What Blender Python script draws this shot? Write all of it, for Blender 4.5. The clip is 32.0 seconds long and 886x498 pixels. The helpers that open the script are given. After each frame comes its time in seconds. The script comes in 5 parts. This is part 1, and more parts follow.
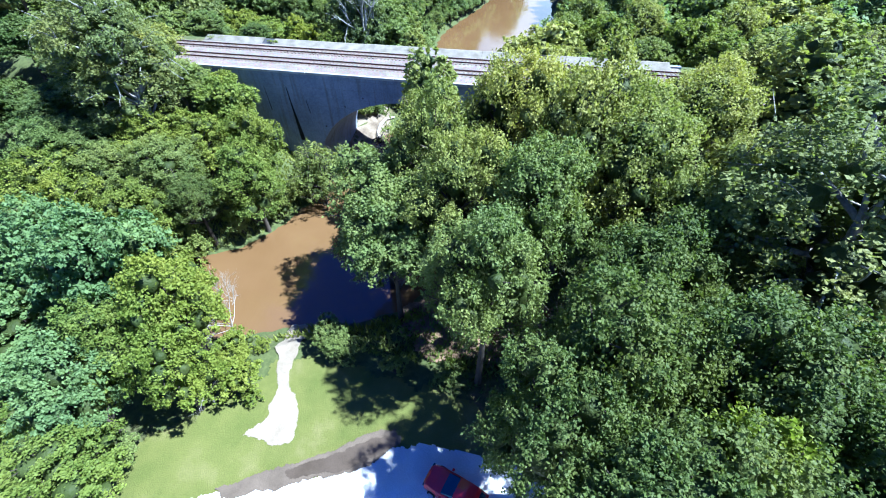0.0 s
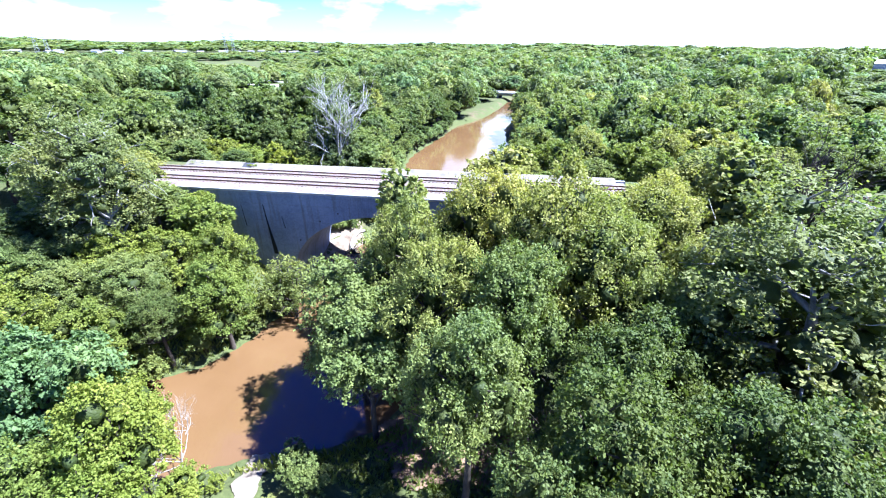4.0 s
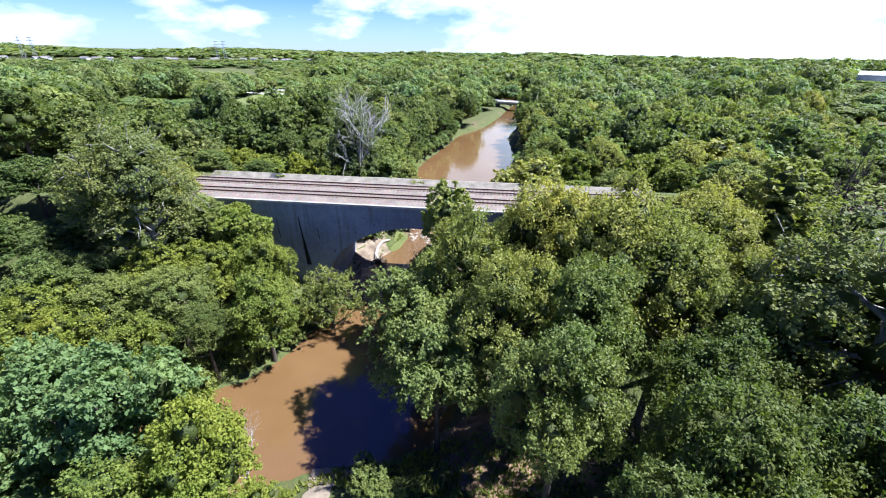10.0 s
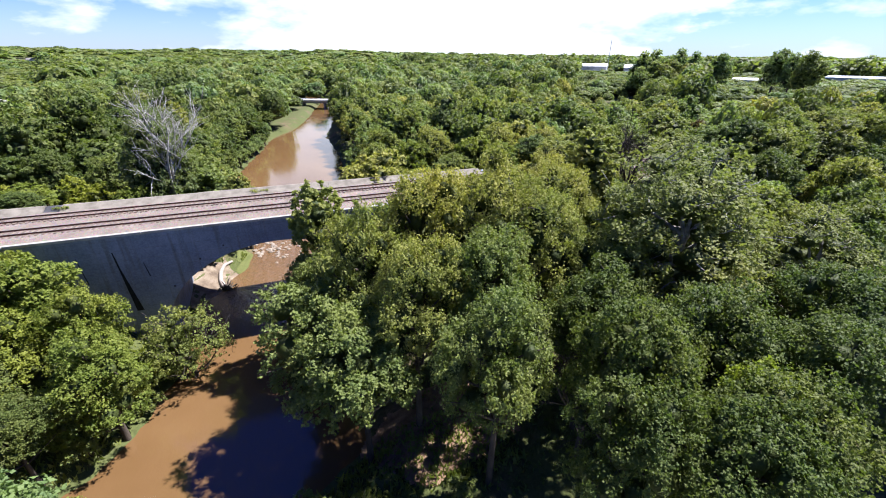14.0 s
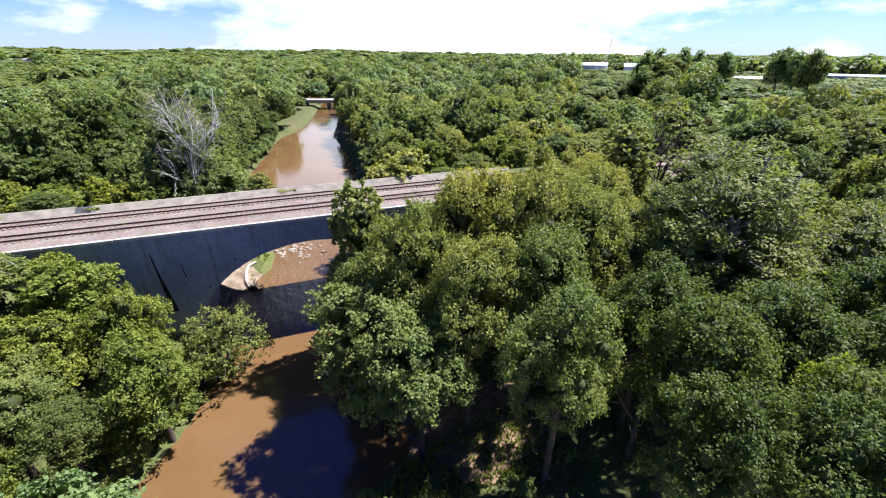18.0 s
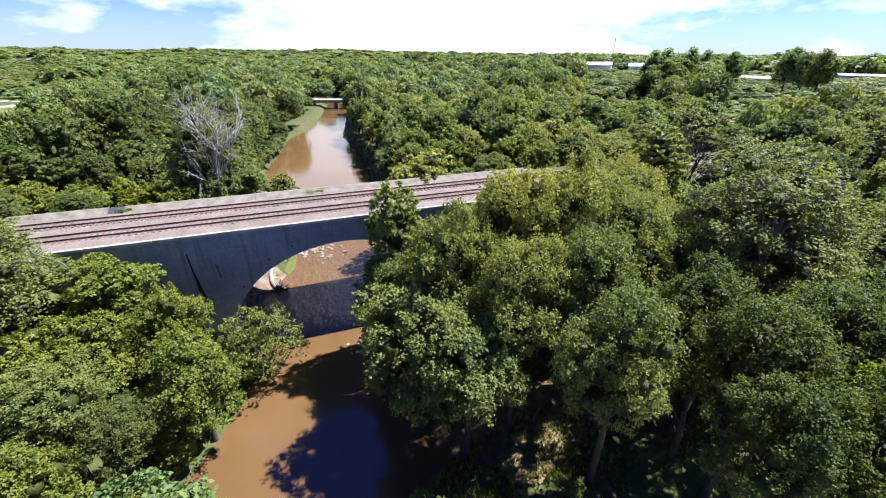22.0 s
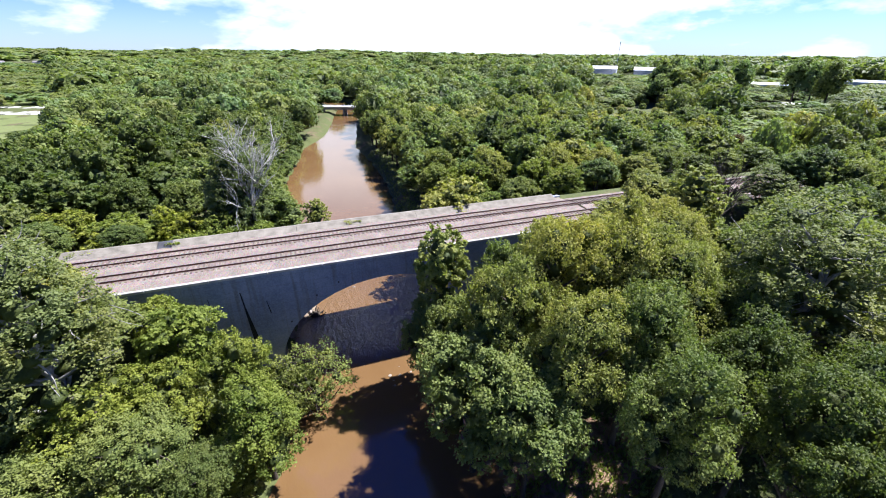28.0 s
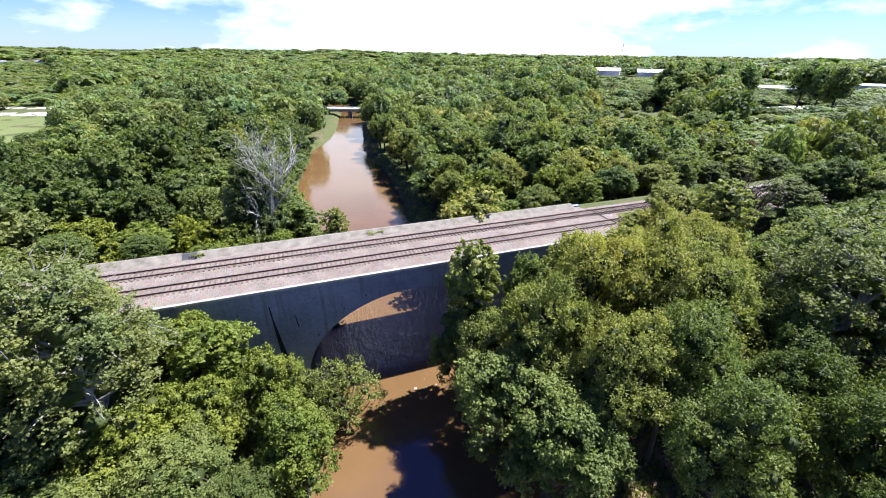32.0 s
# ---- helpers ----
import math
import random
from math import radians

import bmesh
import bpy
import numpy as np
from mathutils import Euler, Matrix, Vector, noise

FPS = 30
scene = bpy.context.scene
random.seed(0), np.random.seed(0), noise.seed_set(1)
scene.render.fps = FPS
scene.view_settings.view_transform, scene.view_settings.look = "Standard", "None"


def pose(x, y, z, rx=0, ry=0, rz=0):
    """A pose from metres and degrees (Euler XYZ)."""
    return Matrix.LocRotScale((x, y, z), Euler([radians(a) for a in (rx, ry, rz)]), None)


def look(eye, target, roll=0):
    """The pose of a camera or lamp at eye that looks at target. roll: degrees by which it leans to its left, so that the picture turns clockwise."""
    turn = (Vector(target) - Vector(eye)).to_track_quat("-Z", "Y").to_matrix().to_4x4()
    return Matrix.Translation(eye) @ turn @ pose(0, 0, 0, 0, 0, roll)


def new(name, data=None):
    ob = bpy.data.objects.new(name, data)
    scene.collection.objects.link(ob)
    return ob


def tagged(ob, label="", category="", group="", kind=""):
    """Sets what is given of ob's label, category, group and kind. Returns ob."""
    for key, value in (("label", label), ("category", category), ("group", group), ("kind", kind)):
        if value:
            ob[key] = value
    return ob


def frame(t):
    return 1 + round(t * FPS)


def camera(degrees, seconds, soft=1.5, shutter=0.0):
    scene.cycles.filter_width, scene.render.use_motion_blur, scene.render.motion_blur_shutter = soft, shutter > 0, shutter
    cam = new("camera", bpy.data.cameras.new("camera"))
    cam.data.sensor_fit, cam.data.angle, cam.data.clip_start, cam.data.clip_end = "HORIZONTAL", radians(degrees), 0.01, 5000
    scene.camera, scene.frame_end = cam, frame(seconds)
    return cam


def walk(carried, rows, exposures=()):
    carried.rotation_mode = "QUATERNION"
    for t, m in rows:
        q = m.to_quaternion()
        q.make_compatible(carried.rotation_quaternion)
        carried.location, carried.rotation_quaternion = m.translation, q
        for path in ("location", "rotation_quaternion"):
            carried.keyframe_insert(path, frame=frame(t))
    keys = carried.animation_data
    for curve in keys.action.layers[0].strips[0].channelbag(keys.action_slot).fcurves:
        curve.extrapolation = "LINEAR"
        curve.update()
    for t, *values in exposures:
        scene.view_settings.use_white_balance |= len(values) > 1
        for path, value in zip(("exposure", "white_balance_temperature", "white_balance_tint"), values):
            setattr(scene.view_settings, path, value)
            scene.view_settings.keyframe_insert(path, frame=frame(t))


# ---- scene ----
cam = camera(95.6, 32.0, soft=1.1)
PITCH = 0.25
ROWS = [
    (0, 53.07, -57.90, 32.62, 47.90, 0.21, 12.49),
    (0.5, 52.96, -57.93, 32.54, 52.22, -0.09, 9.36),
    (1, 52.87, -57.93, 32.54, 55.29, 0.03, 8.74),
    (1.5, 52.83, -57.92, 32.58, 57.65, 0.01, 8.60),
    (2, 52.84, -57.93, 32.60, 59.44, -0.04, 8.36),
    (2.5, 52.82, -57.96, 32.59, 60.75, -0.08, 8.19),
    (3, 52.78, -58.00, 32.59, 61.88, -0.29, 8.09),
    (3.5, 52.75, -58.05, 32.62, 62.62, -0.32, 7.91),
    (5.5, 51.89, -58.21, 32.90, 64.00, -0.42, 7.82),
    (6, 51.45, -58.19, 32.97, 63.99, -0.35, 7.83),
    (6.5, 50.89, -58.24, 33.01, 64.14, -0.52, 7.85),
    (7, 50.24, -58.37, 33.04, 64.22, -0.53, 7.90),
    (7.5, 49.57, -58.51, 33.07, 64.25, -0.53, 7.89),
    (8, 48.95, -58.64, 33.09, 64.27, -0.55, 7.97),
    (8.5, 48.38, -58.75, 33.13, 64.26, -0.62, 7.96),
    (9, 47.82, -58.88, 33.20, 64.30, -0.36, 7.93),
    (9.5, 47.18, -58.99, 33.23, 64.21, -0.62, 8.03),
    (10, 46.57, -59.07, 33.25, 64.17, -0.68, 6.56),
    (10.5, 45.97, -59.06, 33.24, 64.10, -0.72, -0.41),
    (11, 45.32, -59.06, 33.22, 64.09, -0.69, -6.62),
    (11.5, 44.64, -59.08, 33.18, 64.17, -0.73, -16.18),
    (12, 43.99, -59.09, 33.11, 64.25, -0.77, -18.52),
    (12.5, 43.29, -59.02, 33.02, 64.21, -0.64, -18.87),
    (13, 42.59, -58.90, 32.87, 64.06, -0.44, -19.11),
    (13.5, 41.89, -58.71, 32.74, 64.13, -0.44, -19.54),
    (14, 41.23, -58.53, 32.66, 64.10, -0.37, -19.96),
    (14.5, 40.62, -58.36, 32.64, 64.11, -0.37, -20.09),
    (16.5, 38.61, -57.46, 32.50, 64.02, -0.15, -20.39),
    (17, 38.08, -57.32, 32.51, 64.03, -0.21, -20.37),
    (17.5, 37.56, -57.15, 32.55, 64.04, -0.23, -20.37),
    (18, 37.03, -56.96, 32.59, 64.04, -0.24, -20.39),
    (18.5, 36.53, -56.81, 32.61, 64.05, -0.25, -20.34),
    (19, 36.06, -56.65, 32.59, 63.94, -0.38, -20.39),
    (19.5, 35.63, -56.54, 32.66, 64.04, -0.27, -20.35),
    (20, 35.21, -56.41, 32.71, 64.01, -0.25, -20.35),
    (20.5, 34.78, -56.29, 32.77, 64.00, -0.23, -20.33),
    (21, 34.34, -56.16, 32.80, 64.00, -0.22, -20.34),
    (21.5, 33.91, -55.98, 32.78, 64.00, -0.25, -20.31),
    (22, 33.49, -55.80, 32.77, 63.98, -0.21, -20.26),
    (22.5, 33.12, -55.61, 32.83, 63.96, -0.21, -20.18),
    (23, 32.79, -55.34, 33.02, 63.98, -0.43, -20.28),
    (23.5, 32.39, -55.19, 33.43, 63.97, -0.37, -20.18),
    (24, 31.94, -55.03, 33.84, 63.90, -0.40, -20.14),
    (24.5, 31.51, -54.87, 34.25, 63.85, -0.39, -20.12),
    (25, 31.14, -54.71, 34.67, 63.85, -0.34, -20.07),
    (25.5, 30.80, -54.50, 35.10, 63.80, -0.30, -20.05),
    (27.5, 29.37, -53.62, 36.77, 63.81, -0.15, -20.10),
    (28, 29.03, -53.39, 37.27, 63.94, -0.24, -20.08),
    (28.5, 28.77, -53.18, 37.75, 63.70, -0.05, -20.10),
    (29, 28.54, -52.97, 38.13, 63.61, -0.00, -19.98),
    (29.5, 28.30, -52.73, 38.42, 63.58, 0.01, -20.00),
    (30, 28.04, -52.47, 38.61, 63.75, -0.04, -20.02),
    (30.5, 27.78, -52.12, 38.66, 63.53, -0.02, -20.04),
    (31, 27.42, -51.81, 38.63, 63.53, -0.04, -20.11),
    (31.5, 26.87, -51.56, 38.60, 63.54, -0.12, -20.14),
    (32, 26.15, -51.38, 38.60, 63.94, -0.42, -20.03),
]
EXPOSURES = [(0.0, 2.02, 4720, 2), (1.0, 2.32, 4550, 4), (3.0, 2.46, 4850, 15), (6.0, 2.16, 5200, 12), (8.0, 1.82, 5400, 10), (9.5, 1.75, 5450, 11), (11.0, 1.5, 5700, 14), (12.5, 1.52, 5900, 16), (24.0, 1.52, 5850, 15), (29.0, 1.6, 5750, 14), (32.0, 1.6, 5750, 14)]
walk(cam, [(t, pose(x, y, z, rx + PITCH, ry, rz)) for t, x, y, z, rx, ry, rz in ROWS], EXPOSURES)

# ---- light ----
SUN_DIR = Vector((0.62, 0.085, 1.0)).normalized()
sun = new("sun", bpy.data.lights.new("sun", "SUN"))
sun.data.energy, sun.data.angle, sun.data.color = 5.0, radians(0.9), (1.0, 0.955, 0.88)
sun.matrix_world = look(SUN_DIR * 400, (0, 0, 0))


def make_world():
    w = bpy.data.worlds.new("sky")
    scene.world = w
    w.use_nodes = True
    nt = w.node_tree
    n = nt.nodes
    n.clear()
    sky = n.new("ShaderNodeTexSky")
    sky.sky_type, sky.sun_disc = "NISHITA", False
    sky.sun_elevation = math.asin(SUN_DIR.z)
    sky.sun_rotation = math.atan2(SUN_DIR.x, SUN_DIR.y)
    sky.air_density, sky.dust_density, sky.ozone_density = 1.0, 0.7, 1.2
    tc = n.new("ShaderNodeTexCoord")
    mp = n.new("ShaderNodeMapping")
    mp.inputs["Scale"].default_value = (1.0, 1.0, 2.8)
    ns = n.new("ShaderNodeTexNoise")
    ns.inputs["Scale"].default_value, ns.inputs["Detail"].default_value = 5.5, 7.0
    ns.inputs["Roughness"].default_value = 0.55
    rp = n.new("ShaderNodeValToRGB")
    rp.color_ramp.elements[0].position, rp.color_ramp.elements[1].position = 0.51, 0.69
    mx = n.new("ShaderNodeMixRGB")
    mx.inputs[2].default_value = (30.0, 30.4, 31.0, 1)
    bg = n.new("ShaderNodeBackground")
    bg.inputs["Strength"].default_value = 0.016
    out = n.new("ShaderNodeOutputWorld")
    nt.links.new(tc.outputs["Generated"], mp.inputs["Vector"])
    nt.links.new(mp.outputs[0], ns.inputs["Vector"])
    nt.links.new(ns.outputs["Fac"], rp.inputs[0])
    lowc = n.new("ShaderNodeMapRange")
    lowc.inputs["From Min"].default_value, lowc.inputs["From Max"].default_value = 0.28, 0.5
    lowc.inputs["To Min"].default_value, lowc.inputs["To Max"].default_value = 1.0, 0.0
    cl = n.new("ShaderNodeMath")
    cl.operation = "MULTIPLY"
    nt.links.new(rp.outputs[0], cl.inputs[0])
    nt.links.new(lowc.outputs[0], cl.inputs[1])
    nt.links.new(cl.outputs[0], mx.inputs[0])
    # summer haze: whitest low over the horizon, plus a lobe fitted to the view
    sep = n.new("ShaderNodeSeparateXYZ")
    nt.links.new(tc.outputs["Generated"], sep.inputs[0])
    nt.links.new(sep.outputs["Z"], lowc.inputs["Value"])
    low = n.new("ShaderNodeMapRange")
    low.inputs["From Min"].default_value, low.inputs["From Max"].default_value = 0.0, 0.12
    low.inputs["To Min"].default_value, low.inputs["To Max"].default_value = 0.4, 0.0
    nt.links.new(sep.outputs["Z"], low.inputs["Value"])
    dot = n.new("ShaderNodeVectorMath")
    dot.operation = "DOT_PRODUCT"
    dot.inputs[1].default_value = Vector((0.30, 0.93, 0.25)).normalized()
    nt.links.new(tc.outputs["Generated"], dot.inputs[0])
    side = n.new("ShaderNodeMapRange")
    side.interpolation_type = "SMOOTHSTEP"
    side.inputs["From Min"].default_value, side.inputs["From Max"].default_value = 0.80, 0.95
    edge = n.new("ShaderNodeMath")
    edge.operation, edge.inputs[1].default_value = "MULTIPLY_ADD", 0.42
    nt.links.new(ns.outputs["Fac"], edge.inputs[0])
    shift = n.new("ShaderNodeMath")
    shift.operation, shift.inputs[1].default_value = "SUBTRACT", 0.21
    nt.links.new(dot.outputs["Value"], shift.inputs[0])
    nt.links.new(shift.outputs[0], edge.inputs[2])
    nt.links.new(edge.outputs[0], side.inputs["Value"])
    fac = n.new("ShaderNodeMath")
    fac.operation = "MAXIMUM"
    half = n.new("ShaderNodeMath")
    half.operation = "MULTIPLY"
    half.inputs[1].default_value = 0.95
    hl = n.new("ShaderNodeMapRange")
    hl.inputs["From Min"].default_value, hl.inputs["From Max"].default_value = 0.27, 0.42
    hl.inputs["To Min"].default_value, hl.inputs["To Max"].default_value = 0.95, 0.0
    nt.links.new(sep.outputs["Z"], hl.inputs["Value"])
    nt.links.new(hl.outputs[0], half.inputs[1])
    nt.links.new(side.outputs[0], half.inputs[0])
    nt.links.new(low.outputs[0], fac.inputs[0])
    nt.links.new(half.outputs[0], fac.inputs[1])
    hz = n.new("ShaderNodeMixRGB")
    hz.inputs[2].default_value = (30.0, 31.0, 32.0, 1)
    nt.links.new(fac.outputs[0], hz.inputs[0])
    blue = n.new("ShaderNodeMixRGB")
    blue.blend_type, blue.inputs[0].default_value, blue.inputs[2].default_value = "MULTIPLY", 1.0, (1, 1, 1, 1)
    hue = n.new("ShaderNodeMixRGB")
    hue.inputs[1].default_value, hue.inputs[2].default_value = (0.58, 0.94, 1.45, 1), (0.30, 0.62, 2.1, 1)
    hm = n.new("ShaderNodeMapRange")
    hm.inputs["From Min"].default_value, hm.inputs["From Max"].default_value = 0.2, 0.42
    nt.links.new(sep.outputs["Z"], hm.inputs["Value"])
    nt.links.new(hm.outputs[0], hue.inputs[0])
    nt.links.new(hue.outputs[0], blue.inputs[2])
    nt.links.new(sky.outputs[0], blue.inputs[1])
    glow = n.new("ShaderNodeMapRange")
    glow.inputs["From Min"].default_value, glow.inputs["From Max"].default_value = 0.05, 0.5
    glow.inputs["To Min"].default_value, glow.inputs["To Max"].default_value = 2.5, 1.3
    nt.links.new(sep.outputs["Z"], glow.inputs["Value"])
    lift = n.new("ShaderNodeVectorMath")
    lift.operation = "SCALE"
    nt.links.new(blue.outputs[0], lift.inputs[0])
    nt.links.new(glow.outputs[0], lift.inputs["Scale"])
    nt.links.new(lift.outputs[0], hz.inputs[1])
    nt.links.new(hz.outputs[0], mx.inputs[1])
    nt.links.new(mx.outputs[0], bg.inputs[0])
    nt.links.new(bg.outputs[0], out.inputs[0])


make_world()


# ---- materials ----
def material(name, rough=0.8, metal=0.0, spec=0.3):
    m = bpy.data.materials.new(name)
    m.use_nodes = True
    nt = m.node_tree
    b = nt.nodes["Principled BSDF"]
    b.inputs["Roughness"].default_value = rough
    b.inputs["Metallic"].default_value = metal
    b.inputs["Specular IOR Level"].default_value = spec
    return m, nt, b


def noise_node(nt, scale, detail=4.0, rough=0.55, vec=None, kind="ShaderNodeTexNoise"):
    t = nt.nodes.new(kind)
    t.inputs["Scale"].default_value = scale
    if kind == "ShaderNodeTexNoise":
        t.inputs["Detail"].default_value = detail
        t.inputs["Roughness"].default_value = rough
    if vec is not None:
        nt.links.new(vec, t.inputs["Vector"])
    return t


def ramp(nt, fac, stops):
    r = nt.nodes.new("ShaderNodeValToRGB")
    els = r.color_ramp.elements
    while len(els) < len(stops):
        els.new(0.5)
    for e, (pos, col) in zip(els, stops):
        e.position, e.color = pos, (*col, 1)
    nt.links.new(fac, r.inputs[0])
    return r.outputs[0]


def mix(nt, fac, a, b, mode="MIX"):
    x = nt.nodes.new("ShaderNodeMixRGB")
    x.blend_type = mode
    for sock, v in ((x.inputs[0], fac), (x.inputs[1], a), (x.inputs[2], b)):
        if isinstance(v, (int, float)):
            sock.default_value = v
        elif isinstance(v, tuple):
            sock.default_value = (*v, 1)
        else:
            nt.links.new(v, sock)
    return x.outputs[0]


def bump(nt, b, height, strength, dist):
    k = nt.nodes.new("ShaderNodeBump")
    k.inputs["Strength"].default_value, k.inputs["Distance"].default_value = strength, dist
    nt.links.new(height, k.inputs["Height"])
    nt.links.new(k.outputs[0], b.inputs["Normal"])


def world_pos(nt, scale=(1, 1, 1)):
    g = nt.nodes.new("ShaderNodeNewGeometry")
    mp = nt.nodes.new("ShaderNodeMapping")
    mp.inputs["Scale"].default_value = scale
    nt.links.new(g.outputs["Position"], mp.inputs["Vector"])
    return mp.outputs[0]


def surface(name, stops, scale, fine=None, rough=0.85, metal=0.0, spec=0.3, bump_s=0.4, bump_d=0.03, stretch=(1, 1, 1), fine_amt=0.35):
    """Two-scale mottled surface in world space."""
    m, nt, b = material(name, rough, metal, spec)
    p = world_pos(nt, stretch)
    big = noise_node(nt, scale, 5, 0.6, p)
    col = ramp(nt, big.outputs["Fac"], stops)
    small = noise_node(nt, fine or scale * 12, 3, 0.6, p)
    dark = ramp(nt, small.outputs["Fac"], [(0.3, (0.45, 0.45, 0.45)), (0.7, (1.25, 1.25, 1.25))])
    nt.links.new(mix(nt, fine_amt, col, mix(nt, 1.0, col, dark, "MULTIPLY")), b.inputs["Base Color"])
    bump(nt, b, small.outputs["Fac"], bump_s, bump_d)
    return m


def leaf_material(name, lo, hi, odd, trans=0.38):
    """Leaf: gloss on the face, light through the blade; hue varies by tree and by leaf."""
    m, nt, b = material(name, 0.52, 0, 0.2)
    info = nt.nodes.new("ShaderNodeObjectInfo")
    geo = nt.nodes.new("ShaderNodeNewGeometry")
    ns = noise_node(nt, 0.45, 3, 0.6, world_pos(nt))
    leaf = mix(nt, geo.outputs["Random Per Island"], lo, hi)
    c1 = mix(nt, ramp(nt, ns.outputs["Fac"], [(0.42, (0, 0, 0)), (0.68, (0.75, 0.75, 0.75))]), leaf, odd)
    tint = ramp(nt, info.outputs["Random"], [(0.0, (0.90, 0.95, 0.92)), (0.5, (1.0, 1.0, 1.0)), (1.0, (1.08, 1.04, 0.9))])
    c2 = mix(nt, 1.0, c1, tint, "MULTIPLY")
    wide = noise_node(nt, 0.07, 3, 0.6, world_pos(nt))
    c2 = mix(nt, 1.0, c2, ramp(nt, wide.outputs["Fac"], [(0.35, (0.80, 0.88, 0.95)), (0.65, (1.12, 1.06, 0.95))]), "MULTIPLY")
    nt.links.new(c2, b.inputs["Base Color"])
    bump(nt, b, noise_node(nt, 7.0, 2, 0.6, world_pos(nt)).outputs["Fac"], 0.7, 0.12)
    tr = nt.nodes.new("ShaderNodeBsdfTranslucent")
    nt.links.new(mix(nt, 1.0, c2, (1.25, 1.4, 0.62), "MULTIPLY"), tr.inputs["Color"])
    ms = nt.nodes.new("ShaderNodeMixShader")
    ms.inputs[0].default_value = trans
    nt.links.new(b.outputs[0], ms.inputs[1])
    nt.links.new(tr.outputs[0], ms.inputs[2])
    nt.links.new(ms.outputs[0], nt.nodes["Material Output"].inputs[0])
    return m


M_GREEN = leaf_material("leaf_green", (0.113, 0.148, 0.040), (0.203, 0.237, 0.067), (0.242, 0.264, 0.076))
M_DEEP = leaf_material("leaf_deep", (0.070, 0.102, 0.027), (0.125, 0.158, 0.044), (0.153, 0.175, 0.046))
M_OLIVE = leaf_material("leaf_olive", (0.185, 0.200, 0.046), (0.302, 0.302, 0.080), (0.359, 0.337, 0.093))
M_SPRING = leaf_material("leaf_spring_green", (0.118, 0.156, 0.027), (0.200, 0.236, 0.044), (0.246, 0.268, 0.052))
M_YELLOW = leaf_material("leaf_yellow_green", (0.151, 0.191, 0.027), (0.237, 0.270, 0.044), (0.289, 0.301, 0.054), 0.42)
M_BLUE = leaf_material("leaf_blue_green", (0.115, 0.170, 0.060), (0.189, 0.252, 0.091), (0.211, 0.267, 0.084))
M_PALE = leaf_material("leaf_pale", (0.133, 0.159, 0.053), (0.227, 0.246, 0.087), (0.203, 0.212, 0.067))
M_POPLAR = leaf_material("leaf_poplar", (0.144, 0.192, 0.068), (0.237, 0.294, 0.112), (0.262, 0.312, 0.112), 0.4)
M_RUST = leaf_material("leaf_rusty", (0.10, 0.065, 0.035), (0.15, 0.10, 0.05), (0.11, 0.10, 0.04))
# Dark base colour puts the shade inside the crowns into their cores.
M_INNERSHADE = leaf_material("inner_shade_leaves", (0.045, 0.062, 0.016), (0.075, 0.095, 0.025), (0.085, 0.098, 0.028))
M_BARK = surface("bark", [(0.3, (0.035, 0.028, 0.021)), (0.7, (0.09, 0.072, 0.055))], 2.0, 18, 0.9, stretch=(1, 1, 0.25), bump_s=0.8)
M_BIRCH = surface("pale_bark", [(0.35, (0.13, 0.12, 0.105)), (0.62, (0.33, 0.315, 0.285))], 1.6, 14, 0.8, bump_s=0.5)
M_WHITEBARK = surface("white_bark", [(0.35, (0.24, 0.225, 0.20)), (0.6, (0.50, 0.48, 0.44))], 1.6, 14, 0.8, bump_s=0.5)
M_DEAD = surface("dead_wood", [(0.3, (0.24, 0.20, 0.165)), (0.7, (0.40, 0.355, 0.31))], 2.5, 20, 0.85)
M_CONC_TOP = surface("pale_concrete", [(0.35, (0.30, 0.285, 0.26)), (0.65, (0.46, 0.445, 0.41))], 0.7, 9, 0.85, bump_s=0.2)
M_RAIL = surface("rusty_rail", [(0.3, (0.065, 0.028, 0.018)), (0.7, (0.13, 0.06, 0.04))], 3, 30, 0.7, 0.3)
M_RAILTOP = surface("worn_rail_head", [(0.3, (0.20, 0.17, 0.15)), (0.7, (0.36, 0.33, 0.31))], 3, 30, 0.4, 0.8)
M_TIE = surface("timber_tie", [(0.3, (0.10, 0.075, 0.06)), (0.7, (0.20, 0.155, 0.13))], 1.4, 25, 0.9, stretch=(1, 0.3, 1))
M_SAND = surface("sand", [(0.3, (0.19, 0.15, 0.105)), (0.7, (0.30, 0.245, 0.185))], 0.5, 10, 0.95, bump_s=0.3)
M_BAR = surface("silty_sand", [(0.3, (0.11, 0.08, 0.055)), (0.5, (0.19, 0.145, 0.10)), (0.7, (0.30, 0.245, 0.18))], 0.7, 9, 0.95, bump_s=0.9, bump_d=0.1)
M_ROCK = surface("river_rock", [(0.3, (0.17, 0.135, 0.105)), (0.7, (0.32, 0.27, 0.21))], 1.2, 12, 0.8)
M_LOTGRAVEL = surface("white_gravel", [(0.3, (0.55, 0.52, 0.47)), (0.7, (0.74, 0.71, 0.66))], 0.35, 14, 0.95, bump_s=0.6)
M_LITTER = surface("leaf_litter", [(0.3, (0.13, 0.075, 0.045)), (0.5, (0.22, 0.14, 0.085)), (0.75, (0.32, 0.22, 0.14))], 0.9, 12, 0.95, bump_s=0.9, bump_d=0.08)
M_PUDDLE = surface("brown_puddle", [(0.3, (0.062, 0.045, 0.030)), (0.7, (0.095, 0.07, 0.05))], 0.6, 16, 0.35, bump_s=0.3)
M_MUD = surface("wet_gravel", [(0.3, (0.085, 0.062, 0.042)), (0.7, (0.145, 0.108, 0.076))], 0.5, 16, 0.7, bump_s=0.6)
